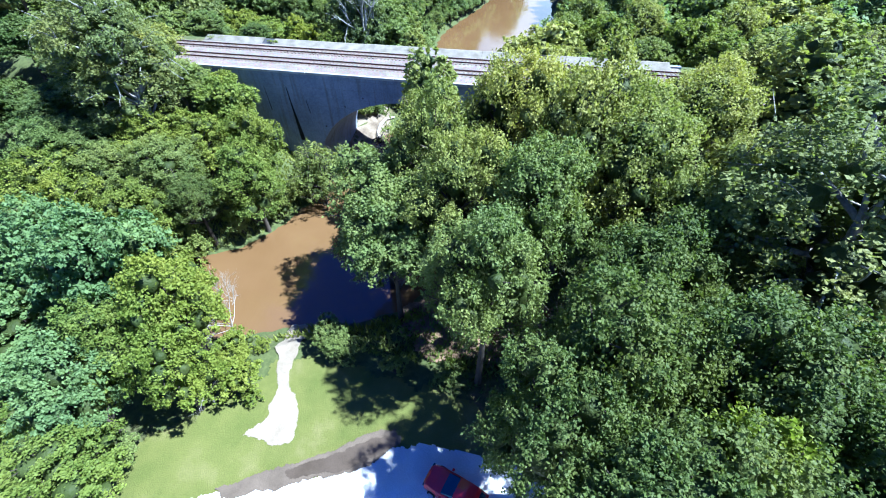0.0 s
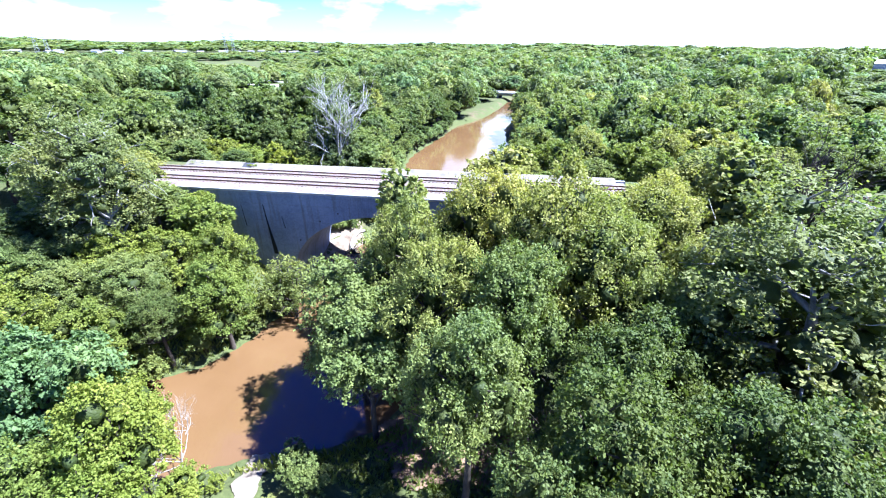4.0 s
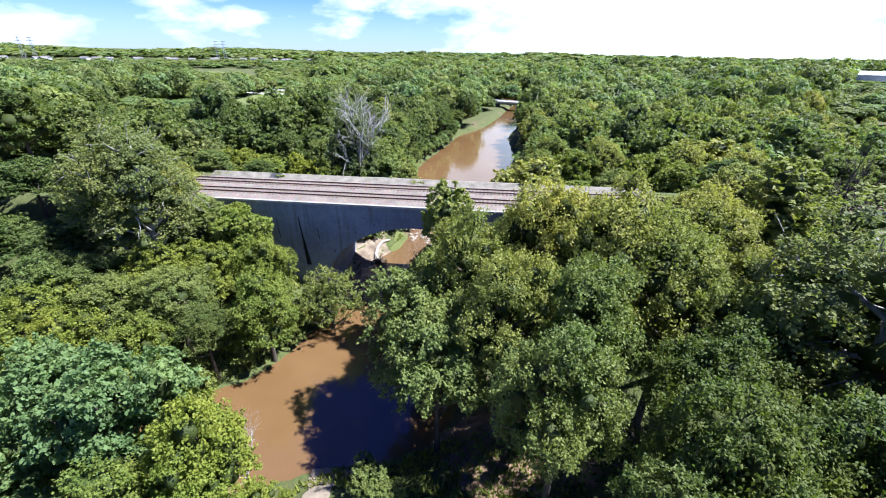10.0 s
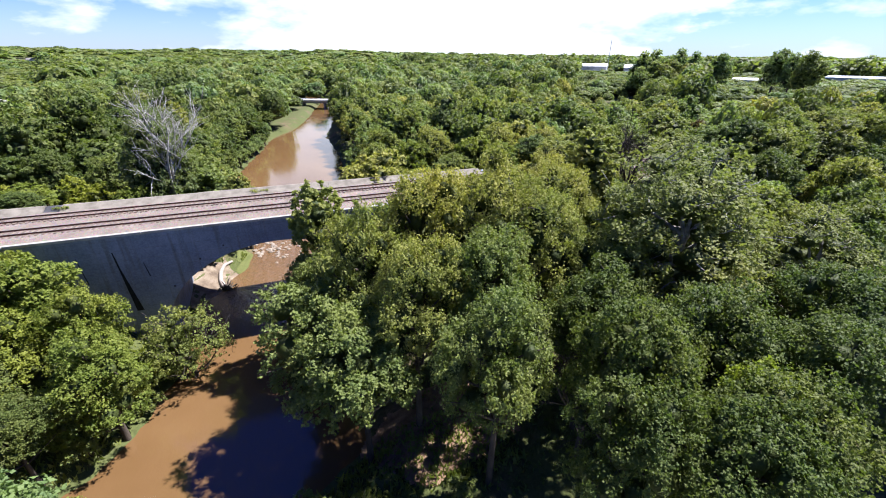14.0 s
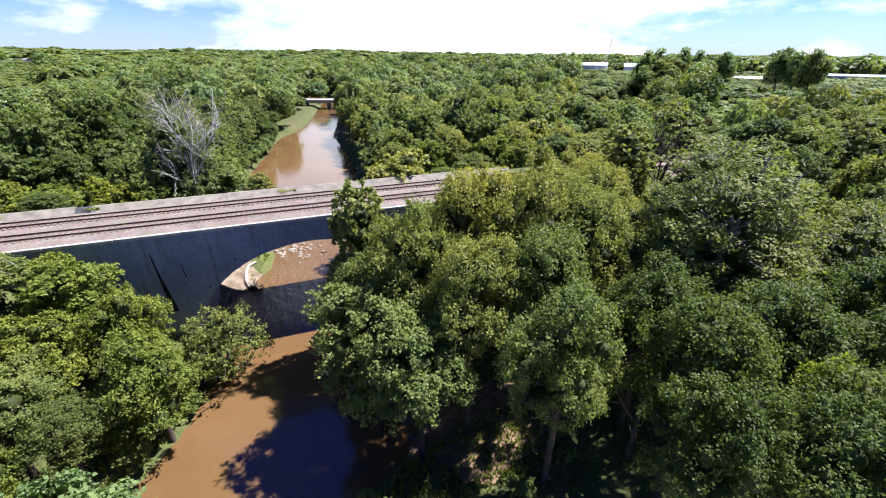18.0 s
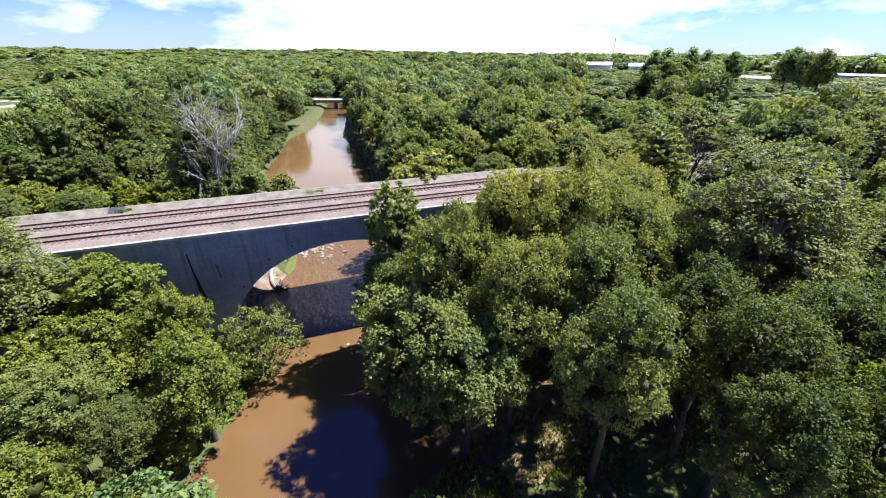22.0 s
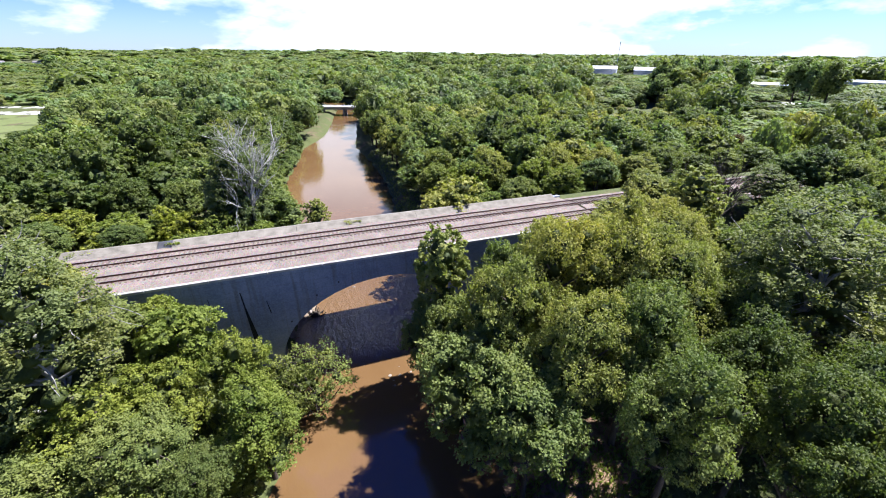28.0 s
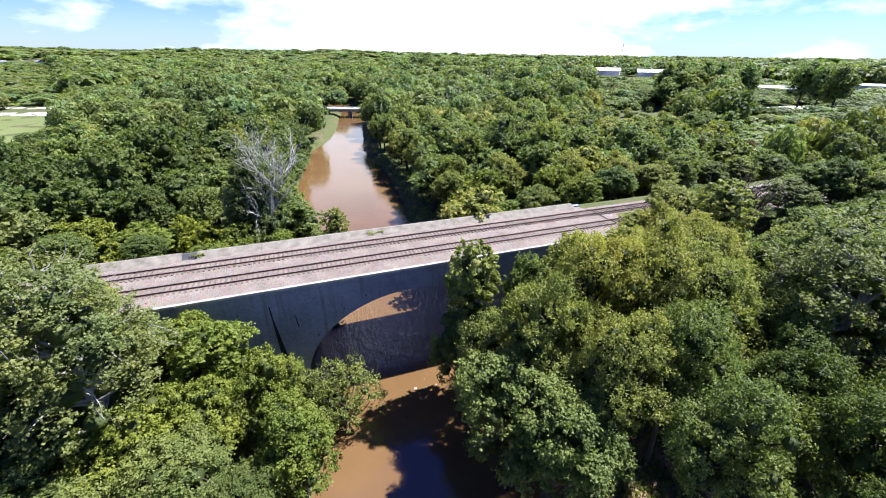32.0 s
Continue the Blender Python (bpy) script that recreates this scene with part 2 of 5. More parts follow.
M_GRASS = surface("mown_grass", [(0.3, (0.088, 0.10, 0.018)), (0.55, (0.12, 0.122, 0.027)), (0.75, (0.175, 0.155, 0.058))], 0.35, 14, 0.9, bump_s=0.9, bump_d=0.06)
M_BLADE = leaf_material("grass_blade", (0.13, 0.19, 0.03), (0.20, 0.25, 0.05), (0.26, 0.26, 0.09))
M_WHITE = surface("white_metal_cladding", [(0.3, (0.70, 0.71, 0.72)), (0.7, (0.82, 0.82, 0.82))], 0.2, 3, 0.5)
M_GREYWALL = surface("grey_cladding", [(0.3, (0.30, 0.33, 0.38)), (0.7, (0.42, 0.45, 0.50))], 0.2, 3, 0.6)
M_BLUEWALL = surface("blue_grey_cladding", [(0.3, (0.25, 0.30, 0.38)), (0.7, (0.34, 0.40, 0.48))], 0.2, 3, 0.6)
M_ROOF = surface("dark_shingles", [(0.3, (0.13, 0.12, 0.12)), (0.7, (0.24, 0.22, 0.21))], 0.3, 5, 0.9)
M_STEEL = surface("galvanised_steel", [(0.3, (0.32, 0.33, 0.35)), (0.7, (0.48, 0.49, 0.50))], 1, 10, 0.5, 0.6)
M_ROAD = surface("pale_road", [(0.3, (0.42, 0.40, 0.37)), (0.7, (0.56, 0.54, 0.50))], 0.1, 4, 0.9)
M_FIELD = surface("field", [(0.3, (0.10, 0.125, 0.035)), (0.7, (0.155, 0.175, 0.06))], 0.02, 1.0, 0.95)
M_CRACK = surface("black_stain", [(0.3, (0.008, 0.008, 0.008)), (0.7, (0.02, 0.018, 0.016))], 2, 20, 0.95)
M_LEDGE = surface("grey_concrete", [(0.35, (0.135, 0.12, 0.095)), (0.65, (0.235, 0.21, 0.17))], 0.8, 9, 0.9, bump_s=0.3)
M_BANKGRASS = surface("bank_grass", [(0.3, (0.075, 0.09, 0.022)), (0.7, (0.135, 0.145, 0.045))], 0.6, 14, 0.95, bump_s=0.9, bump_d=0.06)
M_STAINED = surface("stained_concrete", [(0.3, (0.03, 0.03, 0.035)), (0.7, (0.08, 0.08, 0.085))], 1.2, 12, 0.9)
M_DARK = surface("dark_opening", [(0.3, (0.02, 0.02, 0.024)), (0.7, (0.04, 0.04, 0.045))], 1, 8, 0.4)
M_TYRE = surface("tyre_rubber", [(0.3, (0.015, 0.015, 0.015)), (0.7, (0.03, 0.03, 0.03))], 6, 40, 0.85)


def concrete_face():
    """Weathered board-marked concrete, tinted blue for shade: horizontal lift lines, dark drips, pale lime patches."""
    m, nt, b = material("weathered_blue_shade_concrete", 0.88, 0, 0.25)
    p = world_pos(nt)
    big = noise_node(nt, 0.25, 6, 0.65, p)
    # The blue in these stops is skylit shade put into the base colour.
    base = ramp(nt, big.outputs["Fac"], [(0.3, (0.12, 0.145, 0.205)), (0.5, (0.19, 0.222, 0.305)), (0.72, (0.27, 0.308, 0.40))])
    drip = noise_node(nt, 1.0, 4, 0.6, world_pos(nt, (1.6, 1.6, 0.09)))
    base = mix(nt, ramp(nt, drip.outputs["Fac"], [(0.52, (0, 0, 0)), (0.72, (0.85, 0.85, 0.85))]), base, (0.10, 0.095, 0.09))
    wv = nt.nodes.new("ShaderNodeTexWave")
    wv.bands_direction, wv.wave_profile = "Z", "SAW"
    wv.inputs["Scale"].default_value, wv.inputs["Distortion"].default_value = 0.26, 0.25
    nt.links.new(p, wv.inputs["Vector"])
    base = mix(nt, ramp(nt, wv.outputs["Fac"], [(0.0, (0.55, 0.55, 0.55)), (0.06, (0, 0, 0))]), base, (0.12, 0.115, 0.11))
    fine = noise_node(nt, 6, 4, 0.6, p)
    base = mix(nt, 0.25, base, ramp(nt, fine.outputs["Fac"], [(0.3, (0.12, 0.12, 0.12)), (0.7, (0.5, 0.49, 0.47))]))
    nt.links.new(base, b.inputs["Base Color"])
    bump(nt, b, fine.outputs["Fac"], 0.35, 0.02)
    return m


def ballast_material():
    m, nt, b = material("ballast", 0.9)
    p = world_pos(nt)
    v = noise_node(nt, 14, vec=p, kind="ShaderNodeTexVoronoi")
    big = noise_node(nt, 0.5, 5, 0.6, p)
    col = ramp(nt, big.outputs["Fac"], [(0.3, (0.225, 0.178, 0.146)), (0.7, (0.34, 0.28, 0.235))])
    col = mix(nt, 0.55, col, mix(nt, 1.0, col, v.outputs["Color"], "MULTIPLY"))
    nt.links.new(col, b.inputs["Base Color"])
    bump(nt, b, v.outputs["Distance"], 1.0, 0.06)
    return m


def water_material():
    """Silty brown river: murky body colour, sky gloss, small ripples."""
    m, nt, b = material("silty_water", 0.08, 0, 0.7)
    b.inputs["IOR"].default_value = 1.5
    p = world_pos(nt)
    big = noise_node(nt, 0.06, 4, 0.55, p)
    col = ramp(nt, big.outputs["Fac"], [(0.35, (0.122, 0.068, 0.027)), (0.65, (0.148, 0.085, 0.037))])
    nt.links.new(col, b.inputs["Base Color"])
    rip = noise_node(nt, 1.5, 4, 0.6, world_pos(nt, (1, 0.6, 1)))
    sep = nt.nodes.new("ShaderNodeSeparateXYZ")
    nt.links.new(p, sep.inputs[0])
    band = nt.nodes.new("ShaderNodeMapRange")
    band.interpolation_type = "SMOOTHSTEP"
    band.inputs["From Min"].default_value, band.inputs["From Max"].default_value = -13.0, -4.0
    nt.links.new(sep.outputs["Y"], band.inputs["Value"])
    band2 = nt.nodes.new("ShaderNodeMapRange")
    band2.interpolation_type = "SMOOTHSTEP"
    band2.inputs["From Min"].default_value, band2.inputs["From Max"].default_value = 34.0, 18.0
    nt.links.new(sep.outputs["Y"], band2.inputs["Value"])
    rif = mix(nt, 1.0, band.outputs[0], band2.outputs[0], "MULTIPLY")
    swift = noise_node(nt, 0.9, 6, 0.7, world_pos(nt, (1, 0.45, 1)))
    tall = mix(nt, 1.0, swift.outputs["Fac"], (38.0, 38.0, 38.0), "MULTIPLY")
    bump(nt, b, mix(nt, rif, rip.outputs["Fac"], tall), 0.3, 0.06)
    return m


def ground_material():
    m, nt, b = material("woodland_floor", 0.95)
    p = world_pos(nt)
    big = noise_node(nt, 0.09, 6, 0.65, p)
    soil = noise_node(nt, 2.2, 5, 0.65, p)
    earth = ramp(nt, soil.outputs["Fac"], [(0.3, (0.06, 0.042, 0.027)), (0.7, (0.20, 0.135, 0.085))])
    herb = ramp(nt, soil.outputs["Fac"], [(0.3, (0.045, 0.055, 0.016)), (0.7, (0.095, 0.108, 0.032))])
    col = mix(nt, ramp(nt, big.outputs["Fac"], [(0.30, (0, 0, 0)), (0.46, (1, 1, 1))]), earth, herb)
    nt.links.new(col, b.inputs["Base Color"])
    bump(nt, b, soil.outputs["Fac"], 0.8, 0.08)
    return m


def paint(name, col, rough=0.3, coat=0.8):
    m, nt, b = material(name, rough)
    ns = noise_node(nt, 3, 4, 0.6, world_pos(nt))
    nt.links.new(ramp(nt, ns.outputs["Fac"], [(0.3, tuple(c * 0.85 for c in col)), (0.7, col)]), b.inputs["Base Color"])
    b.inputs["Coat Weight"].default_value = coat
    return m


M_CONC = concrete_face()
M_BALLAST = ballast_material()
M_WATER = water_material()
M_GROUND = ground_material()
M_CARRED = paint("red_car_paint", (0.50, 0.012, 0.02))
M_GLASS = paint("tinted_glass", (0.02, 0.03, 0.045), 0.05, 1.0)
M_LAMP = paint("red_lamp", (0.55, 0.02, 0.015), 0.15)


# ---- mesh helpers ----
def mesh_np(name, verts, faces, mats=(), smooth=False, idx=None):
    """Mesh from numpy arrays: verts (n,3), faces (m,3) or (m,4)."""
    me = bpy.data.meshes.new(name)
    verts, faces = np.asarray(verts, np.float32), np.asarray(faces, np.int32)
    k = faces.shape[1]
    me.vertices.add(len(verts))
    me.vertices.foreach_set("co", verts.ravel())
    me.loops.add(faces.size)
    me.loops.foreach_set("vertex_index", faces.ravel())
    me.polygons.add(len(faces))
    me.polygons.foreach_set("loop_start", np.arange(0, faces.size, k, dtype=np.int32))
    for m in mats:
        me.materials.append(m)
    if smooth:
        me.polygons.foreach_set("use_smooth", np.ones(len(faces), bool))
    if idx is not None:
        me.polygons.foreach_set("material_index", np.asarray(idx, np.int32))
    me.update(calc_edges=True)
    me.validate()
    return me


def link(name, me, parent=None, label="", m=None):
    ob = new(name, me)
    if m is not None:
        ob.matrix_basis = m
    if parent is not None:
        ob.parent = parent
    if label:
        ob["label"] = label
    return ob


def part(name, bm, mat, parent, label=""):
    me = bpy.data.meshes.new(name)
    bm.normal_update()
    bm.to_mesh(me)
    bm.free()
    me.materials.append(mat)
    return link(name, me, parent, label)


def empty(name, m, **tags):
    ob = new(name)
    ob.empty_display_size = 0.3
    ob.matrix_basis = m
    return tagged(ob, **tags)


def add_box(bm, x0, x1, y0, y1, z0, z1, bevel=0.0):
    r = bmesh.ops.create_cube(bm, size=1.0, matrix=Matrix.Translation(((x0 + x1) / 2, (y0 + y1) / 2, (z0 + z1) / 2)) @ Matrix.Diagonal((x1 - x0, y1 - y0, z1 - z0, 1)))
    if bevel:
        es = list({e for v in r["verts"] for e in v.link_edges})
        bmesh.ops.bevel(bm, geom=es, offset=bevel, segments=1, affect="EDGES")
    return bm


def box(x0, x1, y0, y1, z0, z1, bevel=0.0):
    return add_box(bmesh.new(), x0, x1, y0, y1, z0, z1, bevel)


def tube(pts, radii, sides=6):
    """Verts and quads of a tapered tube along pts."""
    pts = np.asarray(pts, float)
    n = len(pts)
    tan = np.gradient(pts, axis=0)
    tan /= np.linalg.norm(tan, axis=1)[:, None] + 1e-9
    ref = np.where(np.abs(tan[:, 2:3]) > 0.9, np.array([[1.0, 0, 0]]), np.array([[0, 0, 1.0]]))
    u = np.cross(tan, ref)
    u /= np.linalg.norm(u, axis=1)[:, None] + 1e-9
    v = np.cross(tan, u)
    a = np.linspace(0, 2 * np.pi, sides, endpoint=False)
    ring = pts[:, None, :] + np.asarray(radii)[:, None, None] * (np.cos(a)[None, :, None] * u[:, None, :] + np.sin(a)[None, :, None] * v[:, None, :])
    i = np.arange(n - 1)[:, None] * sides
    j = np.arange(sides)[None, :]
    k = (j + 1) % sides
    f = np.stack([i + j, i + k, i + sides + k, i + sides + j], -1).reshape(-1, 4)
    return ring.reshape(-1, 3), f


def join_np(bits):
    vs, fs, o = [], [], 0
    for v, f in bits:
        vs.append(v)
        fs.append(f + o)
        o += len(v)
    return np.concatenate(vs), np.concatenate(fs)


# ---- terrain ----
RIVER = np.array([(-420, -160, 10), (-160, -82, 9), (-60, -52, 6), (-10, -40, 4.0), (11, -35.5, 3.4), (17.5, -34.2, 4.6), (26, -33, 7.2), (34.5, -24.5, 11.8), (37.5, -15, 11.8),
                  (37.8, -5, 13.2), (40.5, 6, 11.5), (41.5, 16, 10.2), (39, 42, 12.5), (39.5, 71, 16), (42, 99, 14.2), (43.5, 130, 11.5), (52, 160, 8), (59.5, 200, 7.5),
                  (64, 230, 8), (74, 280, 8), (62, 340, 9), (10, 430, 9), (-60, 560, 9)], float)


def river_dist(x, y):
    """Signed distance to the water's edge: negative in the river."""
    best = np.full(np.shape(x), 1e9)
    for (ax, ay, aw), (bx, by, bw) in zip(RIVER[:-1], RIVER[1:]):
        dx, dy = bx - ax, by - ay
        t = np.clip(((x - ax) * dx + (y - ay) * dy) / (dx * dx + dy * dy), 0, 1)
        best = np.minimum(best, np.hypot(x - ax - t * dx, y - ay - t * dy) - (aw + t * (bw - aw)))
    return best


def smooth01(t):
    t = np.clip(t, 0, 1)
    return t * t * (3 - 2 * t)


def wob(x, y):
    return np.sin(x * 0.31 + 1.3 * np.sin(y * 0.17)) * np.cos(y * 0.27 + 0.7 * np.sin(x * 0.21))


def ground_z(x, y):
    x, y = np.asarray(x, float), np.asarray(y, float)
    d = river_dist(x, y) + 0.5 * wob(x * 2.1, y * 2.1)
    bank = 1.9 * smooth01((d + 0.3) / 4.0)
    z = np.where(d > -0.3, bank, -1.6 * smooth01((-0.3 - d) / 3.0))
    far = np.hypot(x - 40, y + 50)
    bar = 0.35 * np.exp(-((x - 26.5) / 3.0) ** 2 - ((y - 9.5) / 7.0) ** 2)
    z = z + np.where(d > 3, 0.25 * wob(x, y) + 1.2 * smooth01((d - 5) / 80), 0)
    e = 14.7 - np.hypot(np.maximum(0, np.abs(y + 3.1) - 7.6), np.maximum(0, np.minimum(x - 4.0, 68.5 - x))) / 1.35
    z = np.where((e > z) & ~((x > 22) & (x < 53)), e, z)
    hill = smooth01((far - 1100) / 1900) * (20 + 9 * np.sin(x * 0.0017 + 1.0) + 10 * np.sin(x * 0.004 + y * 0.003) - 0.006 * x)
    return z + np.maximum(hill, 0) + 9 * smooth01((x - 150) / 110) * smooth01((y + 40) / 80) + 14 * smooth01((far - 520) / 420) * smooth01((-150 - x) / 250) + bar


def axis(lo, hi, step, reach, grow=1.16):
    mid = list(np.arange(lo, hi + step / 2, step))
    s, p, up = step, hi, []
    while p < reach:
        s *= grow
        p += s
        up.append(p)
    s, p, dn = step, lo, []
    while p > -reach:
        s *= grow
        p -= s
        dn.append(p)
    return np.array(dn[::-1] + mid + up)


def sheet(name, xs, ys, zf, mat, smooth=True):
    gx, gy = np.meshgrid(xs, ys)
    v = np.stack([gx, gy, zf(gx, gy)], -1).reshape(-1, 3)
    nx, ny = len(xs), len(ys)
    i = (np.arange(ny - 1)[:, None] * nx + np.arange(nx - 1)[None, :]).ravel()
    return mesh_np(name, v, np.stack([i, i + 1, i + nx + 1, i + nx], -1), [mat], smooth)


tagged(link("ground", sheet("ground", axis(-30, 110, 0.9, 4600), axis(-75, 120, 0.9, 4600), ground_z, M_GROUND)), "brown and green woodland floor with river banks and railway embankment", "ground", kind="structure")
tagged(link("water", sheet("water", axis(-20, 90, 10, 450), axis(-60, 120, 10, 620), lambda x, y: x * 0, M_WATER)), "silty brown river water with small ripples", "river", kind="structure")


def inside(poly, x, y):
    poly = np.asarray(poly, float)
    r = np.zeros(np.shape(x), bool)
    for (ax, ay), (bx, by) in zip(poly, np.roll(poly, -1, 0)):
        c = (ay > y) != (by > y)
        r ^= c & (x < (bx - ax) * (y - ay) / (by - ay + 1e-12) + ax)
    return r


def patch(name, poly, lift, mat, label, category, step=0.35, ragged=0.5):
    """A flush surface over the ground inside a polygon, with a ragged edge."""
    poly = np.asarray(poly, float)
    lo, hi = poly.min(0) - 1, poly.max(0) + 1
    xs, ys = np.arange(lo[0], hi[0], step), np.arange(lo[1], hi[1], step)
    gx, gy = np.meshgrid(xs, ys)
    z = ground_z(gx, gy) + lift
    nx, ny = len(xs), len(ys)
    i = (np.arange(ny - 1)[:, None] * nx + np.arange(nx - 1)[None, :]).ravel()
    cx, cy = gx[:-1, :-1].ravel() + step / 2, gy[:-1, :-1].ravel() + step / 2
    keep = inside(poly, cx + ragged * (wob(cx * 4.3, cy * 5.1) + 0.45 * wob(cx * 19, cy * 17)), cy + ragged * (wob(cy * 4.7 + 3, cx * 3.9) + 0.45 * wob(cy * 18, cx * 16 + 2)))
    f = np.stack([i, i + 1, i + nx + 1, i + nx], -1)[keep]
    return tagged(link(name, mesh_np(name, np.stack([gx, gy, z], -1).reshape(-1, 3), f, [mat], True)), label, category, kind="structure")


patch("lawn", [(26, -60), (28, -51), (31, -47.5), (34, -44), (34.5, -41.2), (38, -41), (44, -41.5), (52, -42), (58, -45), (60, -52), (58, -62)], 0.1, M_GRASS, "sunlit mown grass beside the river path", "grass", 0.2)
patch("sand_path", [(32.6, -36.6), (36.8, -36.6), (35.9, -39.4), (35.9, -41.5), (36.3, -43), (37.9, -44.6), (38.9, -46.3), (38.9, -48.2), (35.6, -48.6), (36.3, -46.4), (36.0, -44.4), (35.0, -42.6), (34.0, -40.6)], 0.15, M_SAND, "pale trodden sand path leading down to the water", "path", 0.08, 0.25)
patch("gravel_lot", [(27, -56), (33, -53.2), (38.5, -51.2), (42, -50.0), (45.6, -48.2), (47.2, -46.6), (50, -46), (56, -46), (62, -50), (62, -60), (27, -60)], 0.15, M_LOTGRAVEL, "white sunlit gravel parking place", "road", 0.1, 0.22)
patch("wet_gravel", [(35.5, -52.0), (38.4, -50.2), (41, -48.6), (43.6, -46.9), (46.4, -45.6), (47.3, -46.2), (46.6, -47.4), (45.0, -48.6), (42.0, -50.0), (39, -51.4), (36.5, -52.6)], 0.21, M_MUD, "dark wet gravel at the lot's edge", "road", 0.1, 0.25)
patch("puddle", [(39.6, -49.9), (41.6, -48.7), (44, -47.2), (46.4, -46.1), (47.2, -46.4), (46.3, -47.3), (44.2, -48.7), (41.8, -49.8), (40.2, -50.4)], 0.25, M_PUDDLE, "shallow brown puddle at the edge of the gravel lot", "puddle", 0.08, 0.2)
patch("leaf_litter", [(43, -34.5), (47, -38.5), (52, -38), (57, -36), (58, -31), (52, -28.5), (47, -29.5), (43.5, -31)], 0.12, M_LITTER, "brown leaf litter under the riverside trees", "litter", 0.2, 0.8)
patch("sand_bar", [(24.2, -2.0), (27.4, -1.5), (29.0, 3), (29.6, 7), (28.4, 9), (26.2, 14), (23, 16), (22, 10), (23.8, 4)], 0.04, M_BAR, "pale sand bar beside the bridge abutment", "sand", 0.12, 0.3)
patch("bank_grass", [(29.6, 5.8), (31.0, 6.4), (32.4, 8.4), (32.8, 11), (31.6, 14), (29.4, 17), (28.0, 17), (28.8, 13), (29.4, 9)], 0.1, M_BANKGRASS, "bright green grass on the sand bar", "grass", 0.12, 0.4)


# ---- railway bridge ----
DECK, FRONT, BACK = 15.27, -9.6, 3.9
ARCH_X, ARCH_Z, ARCH_A, ARCH_B = 37.5, 2.0, 13.5, 10.2


def intrados(x):
    t = (x - ARCH_X) / ARCH_A
    return ARCH_Z + ARCH_B * math.sqrt(max(0.0, 1 - t * t)) if abs(t) < 1 else -2.0


